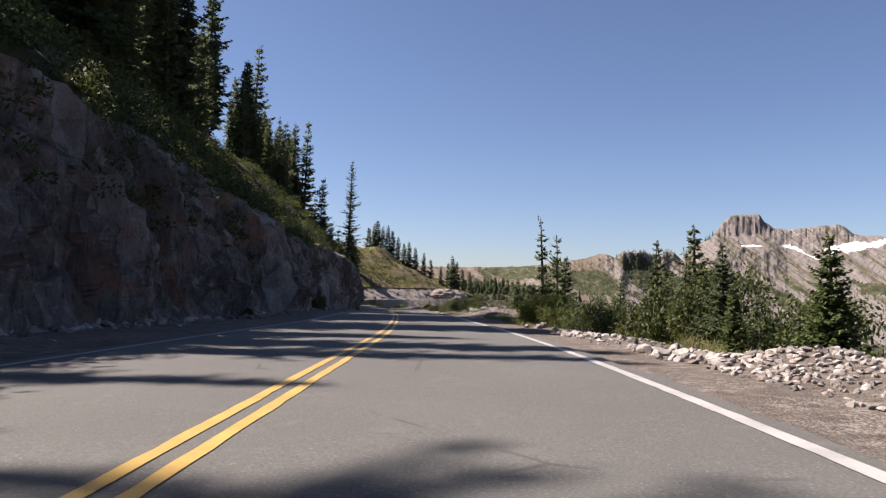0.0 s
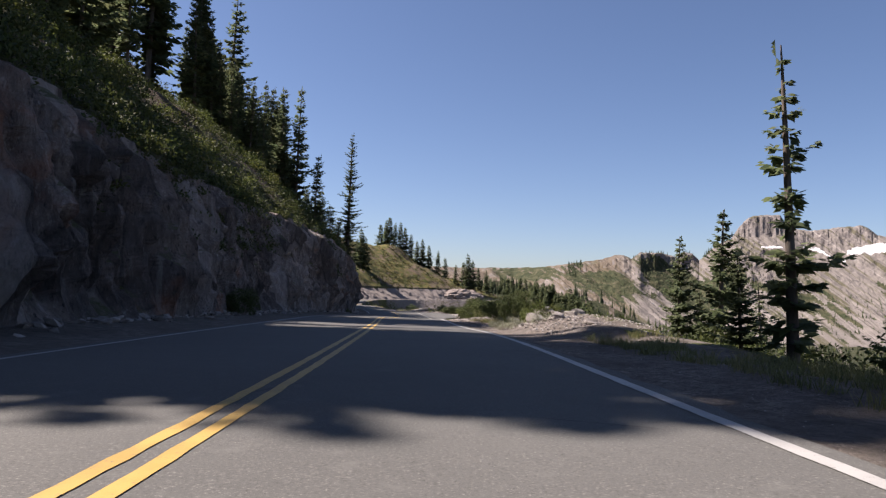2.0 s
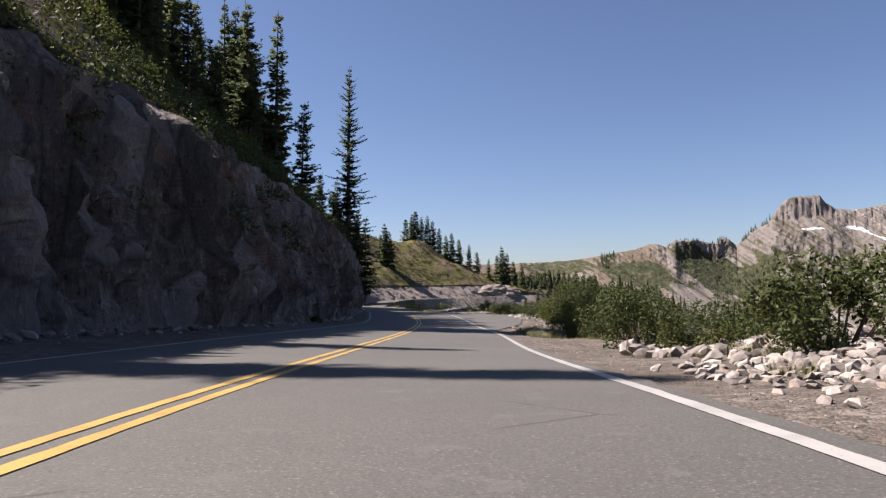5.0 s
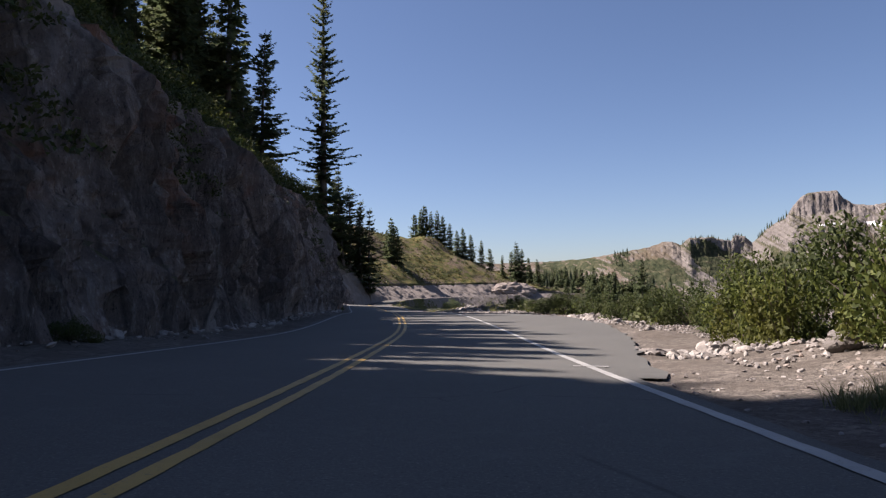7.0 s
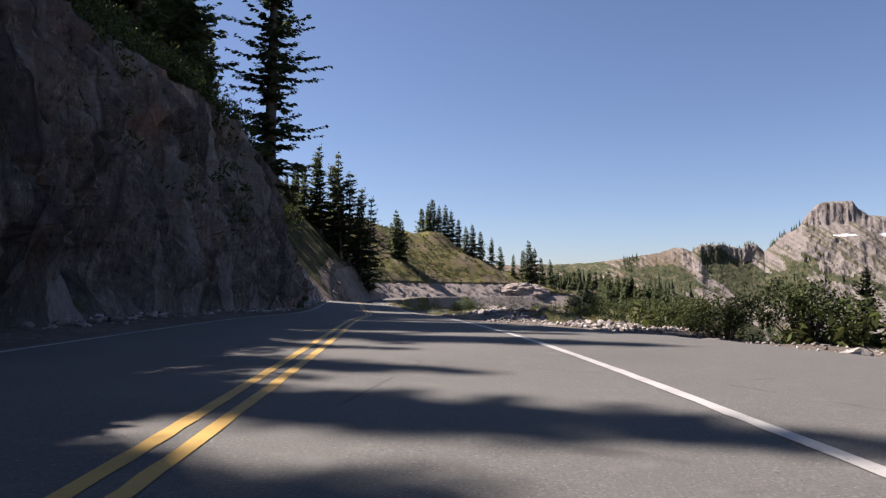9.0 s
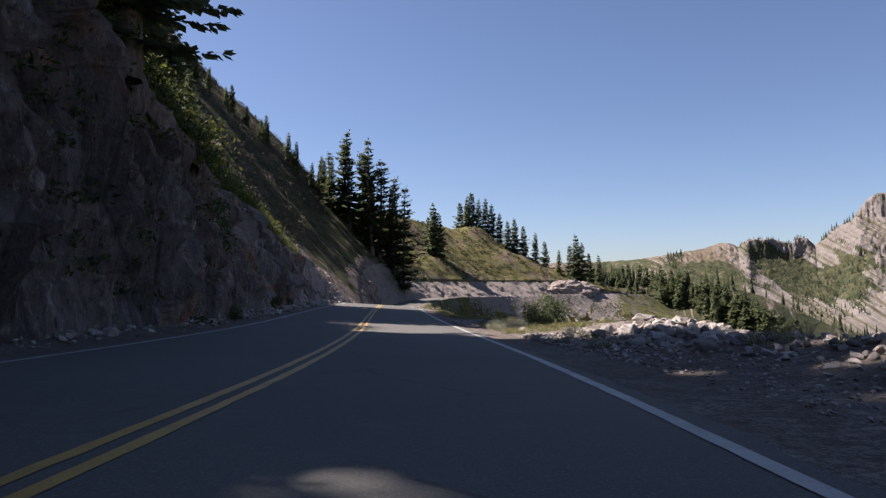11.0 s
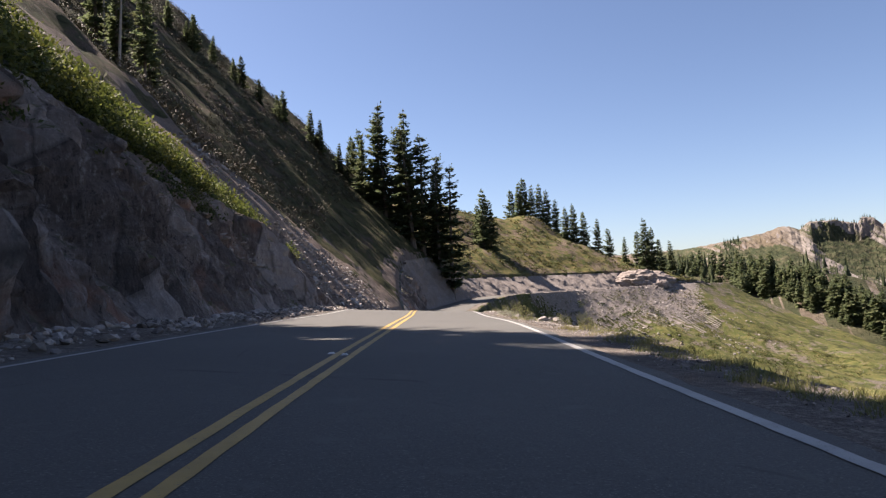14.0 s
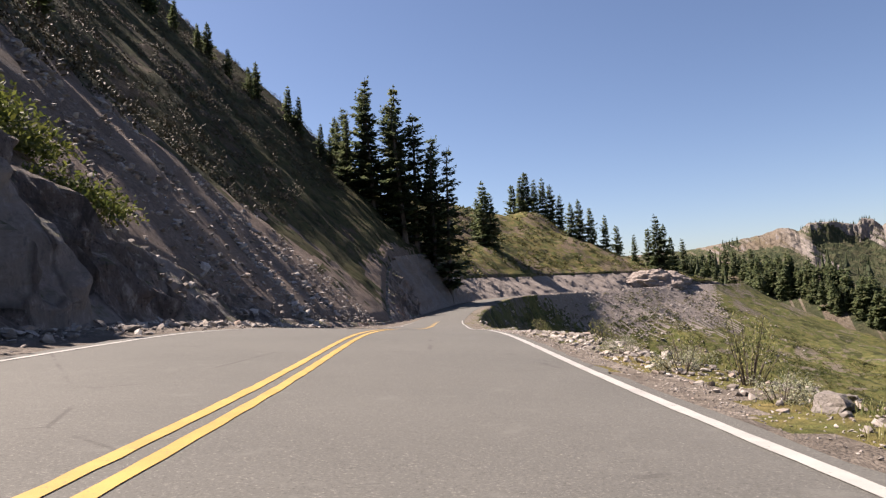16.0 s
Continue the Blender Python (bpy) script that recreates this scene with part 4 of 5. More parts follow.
# ------------------------------------------------------------------ plants
def leaf_quads(centres, out, size, r):
    """One small leaf for each centre: a bent diamond that faces about along out."""
    n = len(centres)
    a = r.normal(0, 1, (n, 3)) + out * 0.3
    a /= np.linalg.norm(a, axis=1, keepdims=True)
    b = np.cross(a, out + r.normal(0, 0.5, (n, 3)))
    b /= np.linalg.norm(b, axis=1, keepdims=True) + 1e-9
    w = (size * r.uniform(0.6, 1.3, n))[:, None]
    v = np.stack([centres - a * w, centres - b * w * 0.45, centres + a * w, centres + b * w * 0.45], 1).reshape(-1, 3)
    return v, np.arange(4 * n).reshape(-1, 4)


def shrub_mesh(seed, leaves, size, stems=9):
    """A rounded, uneven broad-leaved shrub about 1 m in radius and 1.3 m high."""
    r = np.random.default_rng(seed)
    n = 19
    lobes = np.c_[r.uniform(-0.75, 0.75, (n, 2)), r.uniform(0.15, 1.15, n)]
    lobes[:, 2] *= 1 - 0.45 * np.hypot(lobes[:, 0], lobes[:, 1])
    rad = r.uniform(0.12, 0.42, n)
    k = r.choice(n, leaves, p=rad**2 / (rad**2).sum())
    d = r.normal(0, 1, (leaves, 3))
    d /= np.linalg.norm(d, axis=1, keepdims=True)
    c = lobes[k] + d * (rad[k] * r.uniform(0.3, 1.25, leaves) ** 0.6)[:, None]
    c[:, 2] = np.abs(c[:, 2])
    v, f = leaf_quads(c, d, size, r)
    sv, sf = [], []
    for q in lobes:
        e, n = np.array([q[0] * 1.25, q[1] * 1.25, q[2] + 0.3]), len(sv)
        for t in (0, 0.5, 1):
            p, w = np.array([q[0] * 0.15, q[1] * 0.15, -0.1]) * (1 - t) + e * t, 0.022 * (1 - t) + 0.005
            sv += [p + (w, 0, 0), p + (-w * 0.5, w * 0.87, 0), p + (-w * 0.5, -w * 0.87, 0)]
        sf += [(n + 3 * i + j, n + 3 * i + (j + 1) % 3, n + 3 * i + 3 + (j + 1) % 3, n + 3 * i + 3 + j) for i in (0, 1) for j in range(3)]
    return (v, f), (sv, sf)


def shrub_kind(name, seed, leaves, size, mat):
    (v, f), (sv, sf) = shrub_mesh(seed, leaves, size)
    return Kind(name, [("foliage", mesh_of("foliage", v, f, mat)), ("stem", mesh_of("stem", sv, sf, BARK))], 1.3)


SHRUB = [shrub_kind("shrub", 71 + k, 5600, 0.038, LEAF) for k in range(3)]
SHRUB_LIGHT = [shrub_kind("shrub", 81 + k, 5200, 0.04, LEAF_BRIGHT) for k in range(2)]
KRUMMHOLZ = [shrub_kind("dwarf_fir", 95, 7000, 0.045, NEEDLE)]
WEED = [shrub_kind("weed", 91, 1100, 0.034, GRASS)]
SAGE = [shrub_kind("weed", 97 + k, 2600, 0.032, LEAF_SAGE) for k in range(2)]


def beside(y, d):
    """A place on the ground d metres right of the road's centre where the road passes y."""
    s = s_of(y)
    return at(s, d, right_height(s, d), float(np.clip((12 - d) / 6, 0, 1)))


def bush(kinds, y, d, high, wide, label, group, k=None):
    p = beside(y, d)
    q = high / 1.3
    kind = kinds[int(rng.integers(len(kinds))) if k is None else k]
    kind.put(pose(p[0], p[1], p[2] - 0.06, 0, 0, rng.uniform(0, 360)) @ Matrix.Diagonal((wide, wide * rng.uniform(0.85, 1.1), q, 1)), label, "shrub", group)


LB_S, GR_S = "dense green shrub beside the gravel shoulder", "shrubs along the shoulder"
for y, d, h, w in [(13.5, 7.8, 1.5, 1.1), (16, 8.0, 2.5, 1.3), (18.5, 7.9, 2.7, 1.4), (21, 8.0, 2.4, 1.3), (15, 9.6, 2.9, 1.6), (18, 10.2, 3.2, 1.7), (21.5, 10.4, 3.1, 1.7), (24, 9, 2.4, 1.5), (25, 11.4, 2.9, 1.6), (23.5, 7.6, 1.9, 1.3), (27, 7.8, 1.7, 1.2), (21, 10, 1.9, 1.5), (30, 8.2, 1.8, 1.2), (32, 6.9, 1.5, 1.1), (35, 9.4, 1.6, 1.2),
                   (39, 9.8, 1.7, 1.2), (43, 10.5, 1.8, 1.3), (47, 11, 1.6, 1.3), (66, 7.2, 1.2, 1.1), (70, 6.9, 1.5, 1.3), (74, 7.0, 1.5, 1.2), (78, 7.2, 1.3, 1.2), (83, 6.8, 1.7, 1.3), (86, 7.0, 1.9, 1.4), (89, 7.4, 1.6, 1.2), (72, 9, 1.7, 1.4), (80, 9, 1.6, 1.4),
                   (97.5, 7.8, 2.0, 1.3), (100, 9.0, 2.5, 1.5), (103, 9.4, 2.7, 1.6), (107, 9.6, 2.4, 1.5), (111, 10.2, 2.0, 1.4), (115, 10.8, 1.7, 1.3), (101, 11, 3.0, 1.6), (105, 12, 2.8, 1.6), (119, 11, 1.7, 1.3), (122, 10.6, 1.5, 1.2), (125, 10.2, 1.5, 1.2), (129, 9.6, 1.4, 1.2), (132, 9.4, 1.2, 1.1), (121, 12.5, 2.0, 1.4), (127, 12, 1.8, 1.4),
                   (136, 10.2, 1.2, 1.1), (140, 10.5, 1.2, 1.1), (146, 10.4, 1.2, 1.1), (150, 11.2, 1.1, 1.0), (58.5, 6.6, 1.4, 1.0), (61, 6.4, 1.5, 1.1), (63, 7.4, 1.3, 1.0)]:
    bush(SHRUB, y, d, h, w, LB_S, GR_S)
for y, d, h, w in [(31.5, 7.4, 2.0, 1.2), (93.5, 6.7, 1.5, 0.9), (99, 7.6, 2.1, 1.3), (104.5, 8.4, 2.3, 1.4), (108, 9.2, 2.2, 1.3), (31, 6.6, 1.4, 1.0), (29, 7.0, 1.3, 0.9), (178, 7.4, 0.8, 0.9), (53.5, 6.6, 1.0, 0.8)]:
    bush(SHRUB_LIGHT, y, d, h, w, "leafy light green shrub beside the gravel shoulder", GR_S)
for y, d, h, w in [(209.7, 5.0, 0.95, 0.4), (212, 5.2, 0.6, 0.35), (205.5, 4.9, 0.7, 0.35), (199, 5.1, 0.5, 0.3), (194.5, 4.9, 0.6, 0.3), (62, 5.2, 0.8, 0.35), (56, 6.0, 0.6, 0.4), (94, 5.4, 0.6, 0.4), (168, 5.4, 0.6, 0.4), (170.5, 5.8, 0.7, 0.4), (217, 5.4, 0.6, 0.35), (228, 5.6, 0.6, 0.4)]:
    bush(WEED, y, d, h, w, "thin dry weed at the edge of the gravel", "weeds at the road edge")
for y, d, h, w in [(174, 8.7, 1.9, 1.5), (175.6, 9.6, 1.7, 1.3), (147, 10.2, 1.3, 1.1)]:
    bush(KRUMMHOLZ, y, d, h, w, "dark spreading dwarf fir at the edge of the slope", "dwarf firs")
for y, d, h, w in [(165.5, 4.9, 0.4, 0.4), (166.5, 5.4, 0.5, 0.5), (167.4, 5.0, 0.45, 0.5), (168, 6.0, 0.55, 0.6), (169, 5.3, 0.45, 0.5), (170, 5.9, 0.5, 0.5), (171, 5.2, 0.45, 0.45), (50, 4.7, 0.45, 0.45), (51, 5.2, 0.5, 0.5), (53.5, 5.0, 0.4, 0.4), (55, 5.6, 0.55, 0.5),
                   (49.5, 5.9, 0.5, 0.5), (90.5, 4.9, 0.4, 0.4), (91.5, 5.3, 0.45, 0.5), (93, 5.1, 0.4, 0.4), (94.5, 5.6, 0.5, 0.5), (155, 5.6, 0.45, 0.4), (157, 5.2, 0.4, 0.4), (158.5, 5.9, 0.5, 0.5), (208.5, 4.7, 0.4, 0.35), (211, 4.8, 0.45, 0.4), (214, 4.9, 0.4, 0.4)]:
    bush(SAGE, y, d, h, w, "pale grey-green leafy weed among the roadside stones", "weeds at the road edge")
# small firs on the right
for y, d, H, kinds, k, lean in [(24, 14, 5.2, SMALL, 1, 0), (28, 13, 4.6, SMALL, 1, 0), (30.5, 10, 3.4, YOUNG, 0, 0), (26, 10.5, 3.6, SMALL, 1, 0), (18, 8.8, 2.7, SMALL, 1, 0),
                         (21.5, 8.6, 2.9, SMALL, 0, 0), (15, 8.4, 2.1, SMALL, 1, 0), (9.5, 6.9, 2.0, YOUNG, 0, 0), (11.2, 7.6, 1.7, YOUNG, 1, 0), (8.2, 8.2, 2.0, YOUNG, 1, 0), (12.5, 8.8, 1.7, SMALL, 1, 0), (21, 9.5, 3.2, SMALL, 1, 0), (18.5, 10.5, 3.4, SMALL, 1, 0), (47, 12.5, 4.2, SMALL, 0, 0), (52, 13, 3.6, SMALL, 1, 0),
                         (14.6, 7.5, 2.5, SMALL, 1, 0), (17.4, 7.7, 2.9, SMALL, 0, 0), (19.8, 8.1, 3.1, SMALL, 1, 0), (24.6, 8.3, 3.2, SMALL, 1, 0), (13, 7.0, 1.5, YOUNG, 0, 0), (36, 8.8, 2.6, YOUNG, 0, 0), (42, 9.2, 3.0, SMALL, 1, 0), (121.5, 11.2, 3.0, SMALL, 1, 0), (118, 12, 2.4, YOUNG, 0, 0), (116, 11.4, 2.0, YOUNG, 1, 0), (112, 12.4, 3.2, SMALL, 1, 0), (126, 11.4, 2.6, SMALL, 1, 0), (129.5, 11.2, 2.2, YOUNG, 1, 0), (133, 12, 3.0, SMALL, 0, 0), (128, 15, 3.8, SMALL, 1, 0), (138, 16, 3.0, YOUNG, 1, 0), (143, 15.5, 3.4, SMALL, 1, 0), (147, 14, 2.6, YOUNG, 0, 0), (131, 20, 5.0, SMALL, 1, 0), (127, 22, 5.4, SMALL, 0, 0), (152, 16, 3.2, SMALL, 1, 0),
                         (69, 15, 3.2, SMALL, 0, 0), (5, 13, 4, SMALL, 1, 0), (10, 16, 5, SMALL, 1, 0), (14, 18, 6, SMALL, 1, 0), (19, 20, 6, SMALL, 1, 0)]:
    p = beside(y, d)
    tree(kinds, p[0], p[1], H, "small dark fir beside the road shoulder" if kinds is SMALL else "bushy light green young fir beside the shoulder", "small firs along the shoulder", z=p[2] - 0.1, k=k, lean=lean)
for x, y, ztop, k, lb in [(5.22, 39.1, 5.0, 0, "dark ragged fir among the shrubs beside the shoulder"), (5.0, 32.4, 3.4, 2, "gnarled light green fir with a bare trunk beside the shoulder"), (12.9, 36.4, 4.4, 1, "dense dark fir below the shoulder"), (8.4, 51.5, 3.4, 1, "dense dark fir below the shoulder"), (7.2, 52.3, 2.4, 1, "dense dark fir below the shoulder"), (6.3, 21, 2.4, 1, "dense dark fir below the shoulder")]:
    g = ground_at(x, y)
    tree(SMALL, x, y, ztop - g + 0.1, lb, "small firs along the shoulder", z=g - 0.1, k=k)


def scatter_leaves(name, place, radius, per, size, mat, label, category, seed):
    """Low clumps of leaves round the given places, all one mesh."""
    r = np.random.default_rng(seed)
    n = len(place)
    d = r.normal(0, 1, (n, per, 3))
    d /= np.linalg.norm(d, axis=2, keepdims=True)
    d[..., 2] = np.abs(d[..., 2])
    c = place[:, None] + d * (radius[:, None, None] * r.uniform(0.5, 1.05, (n, per, 1)))
    sz = np.repeat(size * (0.6 + 0.4 * radius / radius.mean()), per)
    v, f = leaf_quads(c.reshape(-1, 3), d.reshape(-1, 3), sz, r)
    return tagged(new(name, mesh_of(name, v, f, mat)), label, category, kind="stuff")


def left_places(n, y0, y1, over0, over1, seed, keep=None, power=1.0):
    r = np.random.default_rng(seed)
    s = r.uniform(s_of(y0), s_of(y1), n)
    over = over0 + (over1 - over0) * r.random(n) ** power
    if keep is not None:
        m = wave(s, over, seed + 1, 10, 0.03, 0.3) > keep
        s, over = s[m], over[m]
    d = cliff_base(s) + cliff_height(s) * cliff_lean(s) + over
    return at(s, -d, left_height(s, d), 0.0)


q = left_places(1500, -20, 216, -0.2, 15, 101, -0.75, 1.2)
scatter_leaves("hillside_shrubs", q, rng.uniform(0.5, 1.3, len(q)), 150, 0.09, LEAF, "dense green shrubs covering the hillside above the cutting", "shrubs", 102)
# sun-catching shrub tops: the lighter leaf material paints in part of the sunlight
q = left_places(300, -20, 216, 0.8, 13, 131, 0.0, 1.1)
scatter_leaves("hillside_shrubs", q + (0, 0, 0.5), rng.uniform(0.7, 1.4, len(q)), 260, 0.085, LEAF_BRIGHT, "yellow-green hillside shrubs, their sunlight put into a lighter leaf colour", "shrubs", 132)
q = left_places(1300, -20, 214, -1.3, 0.7, 117)
scatter_leaves("cliff_edge_brush", q, rng.uniform(0.2, 0.7, len(q)), 44, 0.085, LEAF, "dark brush hanging over the edge of the rock cutting", "shrubs", 118)
q = left_places(900, 166, 226, -0.2, 5.5, 115, -0.5)
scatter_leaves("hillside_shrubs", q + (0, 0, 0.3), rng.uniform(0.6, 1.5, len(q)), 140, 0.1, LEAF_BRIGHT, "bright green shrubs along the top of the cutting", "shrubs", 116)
q = left_places(1500, -20, 215, 4, 60, 103, -0.2)
scatter_leaves("hillside_shrubs", q, rng.uniform(0.6, 1.5, len(q)), 70, 0.15, LEAF, "dark green brush covering the steep hillside", "shrubs", 104)
# brush of the far slope, its shade painted in by the dark colour
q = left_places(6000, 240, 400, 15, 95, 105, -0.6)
scatter_leaves("slope_brush", q, rng.uniform(0.5, 1.4, len(q)), 34, 0.16, BRUSH, "brush on the steep slope, coloured dark to stand in for shade", "shrubs", 106)
q = left_places(3600, 398, 545, 0, 75, 107, -0.1)
scatter_leaves("meadow_tufts", q, rng.uniform(0.4, 1.3, len(q)), 10, 0.4, HEATH, "heather and grass tufts on the meadow hill", "heather", 108)


def right_places(n, y0, y1, d0, d1, seed, keep=None, power=1.0):
    r = np.random.default_rng(seed)
    s = r.uniform(s_of(y0), s_of(y1), n)
    d = d0 + (d1 - d0) * r.random(n) ** power
    if keep is not None:
        m = wave(s, d, seed + 1, 10, 0.03, 0.4) > keep
        s, d = s[m], d[m]
    return at(s, d, right_height(s, d), np.clip((12 - d) / 6, 0, 1))


q = right_places(12000, 165, 520, 7.0, 90, 111, 0.0)
scatter_leaves("heather_slope", q, rng.uniform(0.25, 1.0, len(q)), 14, 0.2, HEATH, "heather and grass on the slope below the road", "heather", 112)
q = right_places(3000, 180, 480, 9.0, 80, 119, 0.2)
scatter_leaves("slope_shrubs", q, rng.uniform(0.5, 1.6, len(q)), 40, 0.2, LEAF, "green shrubs in patches on the slope below the road", "shrubs", 120)
q = right_places(1800, -10, 160, 9, 40, 113, -0.2)
scatter_leaves("slope_undergrowth", q, rng.uniform(0.3, 0.9, len(q)), 34, 0.12, LEAF, "green undergrowth on the slope below the shoulder", "undergrowth", 114)


def grass_stuff(name, place, blades, high, seed, mat, label):
    r = np.random.default_rng(seed)
    n = len(place)
    root = place[:, None] + np.concatenate([r.normal(0, 0.09, (n, blades, 2)), np.full((n, blades, 1), -0.02)], 2)
    h = high * r.uniform(0.5, 1.25, (n, blades)) * r.uniform(0.5, 1.2, (n, 1))
    bend = r.normal(0, 0.5, (n, blades, 2)) * h[..., None]
    a = r.uniform(0, 3.14, (n, blades))
    w = 0.003 + 0.004 * r.random((n, blades))
    e = np.stack([np.cos(a) * w, np.sin(a) * w, 0 * a], -1)
    midp = root + np.concatenate([bend * 0.35, h[..., None] * 0.6], 2)
    tip = root + np.concatenate([bend, h[..., None]], 2)
    v = np.stack([root - e, root + e, midp + e * 0.7, midp - e * 0.7, tip], 2).reshape(-1, 3)
    i = np.arange(n * blades) * 5
    f = np.stack([i, i + 1, i + 2, i + 3], 1).tolist() + np.stack([i + 3, i + 2, i + 4], 1).tolist()
    return tagged(new(name, mesh_of(name, v, f, mat)), label, "grass", kind="stuff")


LB_G = "dry and green grass tufts on the gravel shoulder"
for n, y0, y1, d0, d1, hi, sd in [(160, 3, 14, 6.2, 9, 0.35, 121), (110, 26, 42, 5.2, 7.2, 0.26, 122), (90, 52, 64, 5.0, 7.5, 0.24, 123), (160, 88, 97, 4.8, 6.6, 0.32, 124), (90, 140, 160, 7, 10, 0.4, 125), (420, 162, 184, 4.7, 8.2, 0.2, 126), (700, 180, 245, 4.4, 8.0, 0.15, 127), (110, 60, 100, 5.4, 7.0, 0.2, 128)]:
    grass_stuff("grass", right_places(int(1.6 * n), y0, y1, d0, d1, sd, 0.05), 46, hi * 0.85, sd, GRASS, LB_G)


# ------------------------------------------------------------------ stones
def rock_shape(seed, level, rough=0.25, flat=0.7):
    r = np.random.default_rng(seed)
    bm = bmesh.new()
    bmesh.ops.create_icosphere(bm, subdivisions=level, radius=1.0)
    for _ in range(9):
        n = Vector(r.normal(0, 1, 3)).normalized()
        cut = r.uniform(0.45, 0.75)
        for v in bm.verts:
            over = v.co.dot(n) - cut
            if over > 0:
                v.co -= n * over
    off = Vector(r.uniform(0, 50, 3))
    for v in bm.verts:
        v.co *= 1 + rough * 0.6 * noise.noise(v.co * 1.7 + off)
    co = np.array([v.co[:] for v in bm.verts]) * (1, r.uniform(0.7, 1.0), flat)
    fa = [[v.index for v in f.verts] for f in bm.faces]
    bm.free()
    return co, np.array(fa)


CHIPS = [rock_shape(200 + k, 1, 0.5, 0.55) for k in range(8)]
LUMPS = [rock_shape(220 + k, 2, 0.45, 0.7) for k in range(8)]


def stone_stuff(name, place, size, shapes, seed, label, mat=STONE):
    r = np.random.default_rng(seed)
    V, F, n = [], [], 0
    for p, q in zip(place, size):
        co, fa = shapes[int(r.integers(len(shapes)))]
        m = np.array(Euler((r.uniform(-0.5, 0.5), r.uniform(-0.5, 0.5), r.uniform(0, 6.28))).to_matrix())
        V.append((co * q * r.uniform(0.7, 1.3, 3)) @ m.T + p + (0, 0, q * 0.22))
        F.append(fa + n)
        n += len(co)
    return tagged(new(name, mesh_of(name, np.vstack(V), np.vstack(F), mat)), label, "stones", kind="stuff")


def sizes(n, lo, hi, seed):
    return 0.62 * lo * (hi / lo) ** (np.random.default_rng(seed).random(n) ** 2.0)


def verge_places(n, y0, y1, seed, spread=1.2):
    r = np.random.default_rng(seed)
    s = r.uniform(s_of(y0), s_of(y1), n)
    d = cliff_base(s) + 0.35 - np.abs(r.normal(0, spread * 0.45, n))
    w = np.clip((d - 4.0) / (cliff_base(s) + 0.7 - 4.0), 0, 1)
    keep = d > 4.25
    return at(s[keep], -d[keep], (-0.03 + 0.22 * w**1.5)[keep])


LB_R = "pale broken stone strewn on the gravel shoulder"
q = verge_places(4200, -5, 245, 131, 1.0)
stone_stuff("fallen_stones", q, sizes(len(q), 0.05, 0.42, 132), CHIPS, 133, "broken rock fallen at the foot of the cutting")
q = verge_places(2200, 168, 236, 135, 1.6)
stone_stuff("fallen_stones", q, sizes(len(q), 0.05, 0.34, 136), CHIPS, 137, "grey rubble piled along the foot of the rock wall")
for n, y0, y1, d0, d1, lo, hi, sd in [(420, 4.5, 9.5, 4.9, 7.2, 0.07, 0.22, 141), (160, 10, 20, 4.7, 6.0, 0.06, 0.3, 142), (3400, 46, 80, 5.6, 12.5, 0.07, 0.5, 143), (1500, 44, 74, 4.4, 7.5, 0.03, 0.22, 144), (520, 96, 106, 5.6, 8.5, 0.06, 0.4, 145), (700, 108, 124, 8.2, 10.2, 0.07, 0.4, 146), (600, 122, 140, 6.4, 9.6, 0.06, 0.36, 156),
                                     (3200, 138, 160, 4.8, 10.5, 0.04, 0.29, 147), (420, 144, 159, 6.5, 10, 0.15, 0.45, 155), (1100, 158, 174, 4.5, 8.0, 0.04, 0.2, 148), (1800, 180, 250, 4.3, 6.4, 0.04, 0.22, 149), (900, 186, 224, 4.4, 6.2, 0.07, 0.27, 153), (1800, 172, 250, 4.1, 6.0, 0.02, 0.09, 154), (1500, 0, 100, 4.0, 5.6, 0.015, 0.06, 150), (1500, 136, 240, 4.0, 5.4, 0.015, 0.06, 151), (300, 44, 56, 5.0, 8, 0.08, 0.3, 152), (700, 135, 143, 4.9, 8.8, 0.03, 0.2, 157), (2600, 192, 234, 3.95, 5.5, 0.025, 0.13, 158), (1100, 160, 175, 4.0, 6.2, 0.03, 0.16, 159), (700, 44, 60, 4.0, 6.5, 0.03, 0.14, 160), (300, 5, 12, 4.8, 7.0, 0.08, 0.3, 164)]:
    q = right_places(n, y0, y1, d0, d1, sd)
    stone_stuff("loose_stones", q, sizes(len(q), lo, hi, sd), CHIPS if hi < 0.3 else LUMPS, sd + 50, LB_R)
q = right_places(5000, 230, 520, 6, 60, 171, 0.3)
stone_stuff("slope_stones", q, sizes(len(q), 0.3, 1.5, 172), CHIPS, 173, "grey stones spilled down the slope below the road")
# talus on the scree slope
q = left_places(5200, 208, 278, -3, 11, 161)
stone_stuff("scree_stones", q, sizes(len(q), 0.06, 0.55, 162), CHIPS, 163, "grey scree stones on the slope above the road")

for yc, n, sd in [(233, 700, 181), (243, 1100, 183), (256, 700, 185)]:
    r = np.random.default_rng(sd)
    over = r.uniform(-2.5, 15, n) ** 1.0
    ss = s_of(yc) + 0.25 * over + r.normal(0, 0.5 + 0.05 * np.abs(15 - over), n)
    dd_ = cliff_base(ss) + cliff_height(ss) * cliff_lean(ss) + over
    stone_stuff("rubble_streak", at(ss, -dd_, left_height(ss, dd_), 0.0), sizes(n, 0.08, 0.7, sd + 1), CHIPS, sd, "streak of broken rock running down the scree slope")
q = right_places(3200, 404, 515, 5, 28, 187)
stone_stuff("slope_stones", q, sizes(len(q), 0.25, 1.1, 188), CHIPS, 189, "grey rock debris spilled below the far bend")

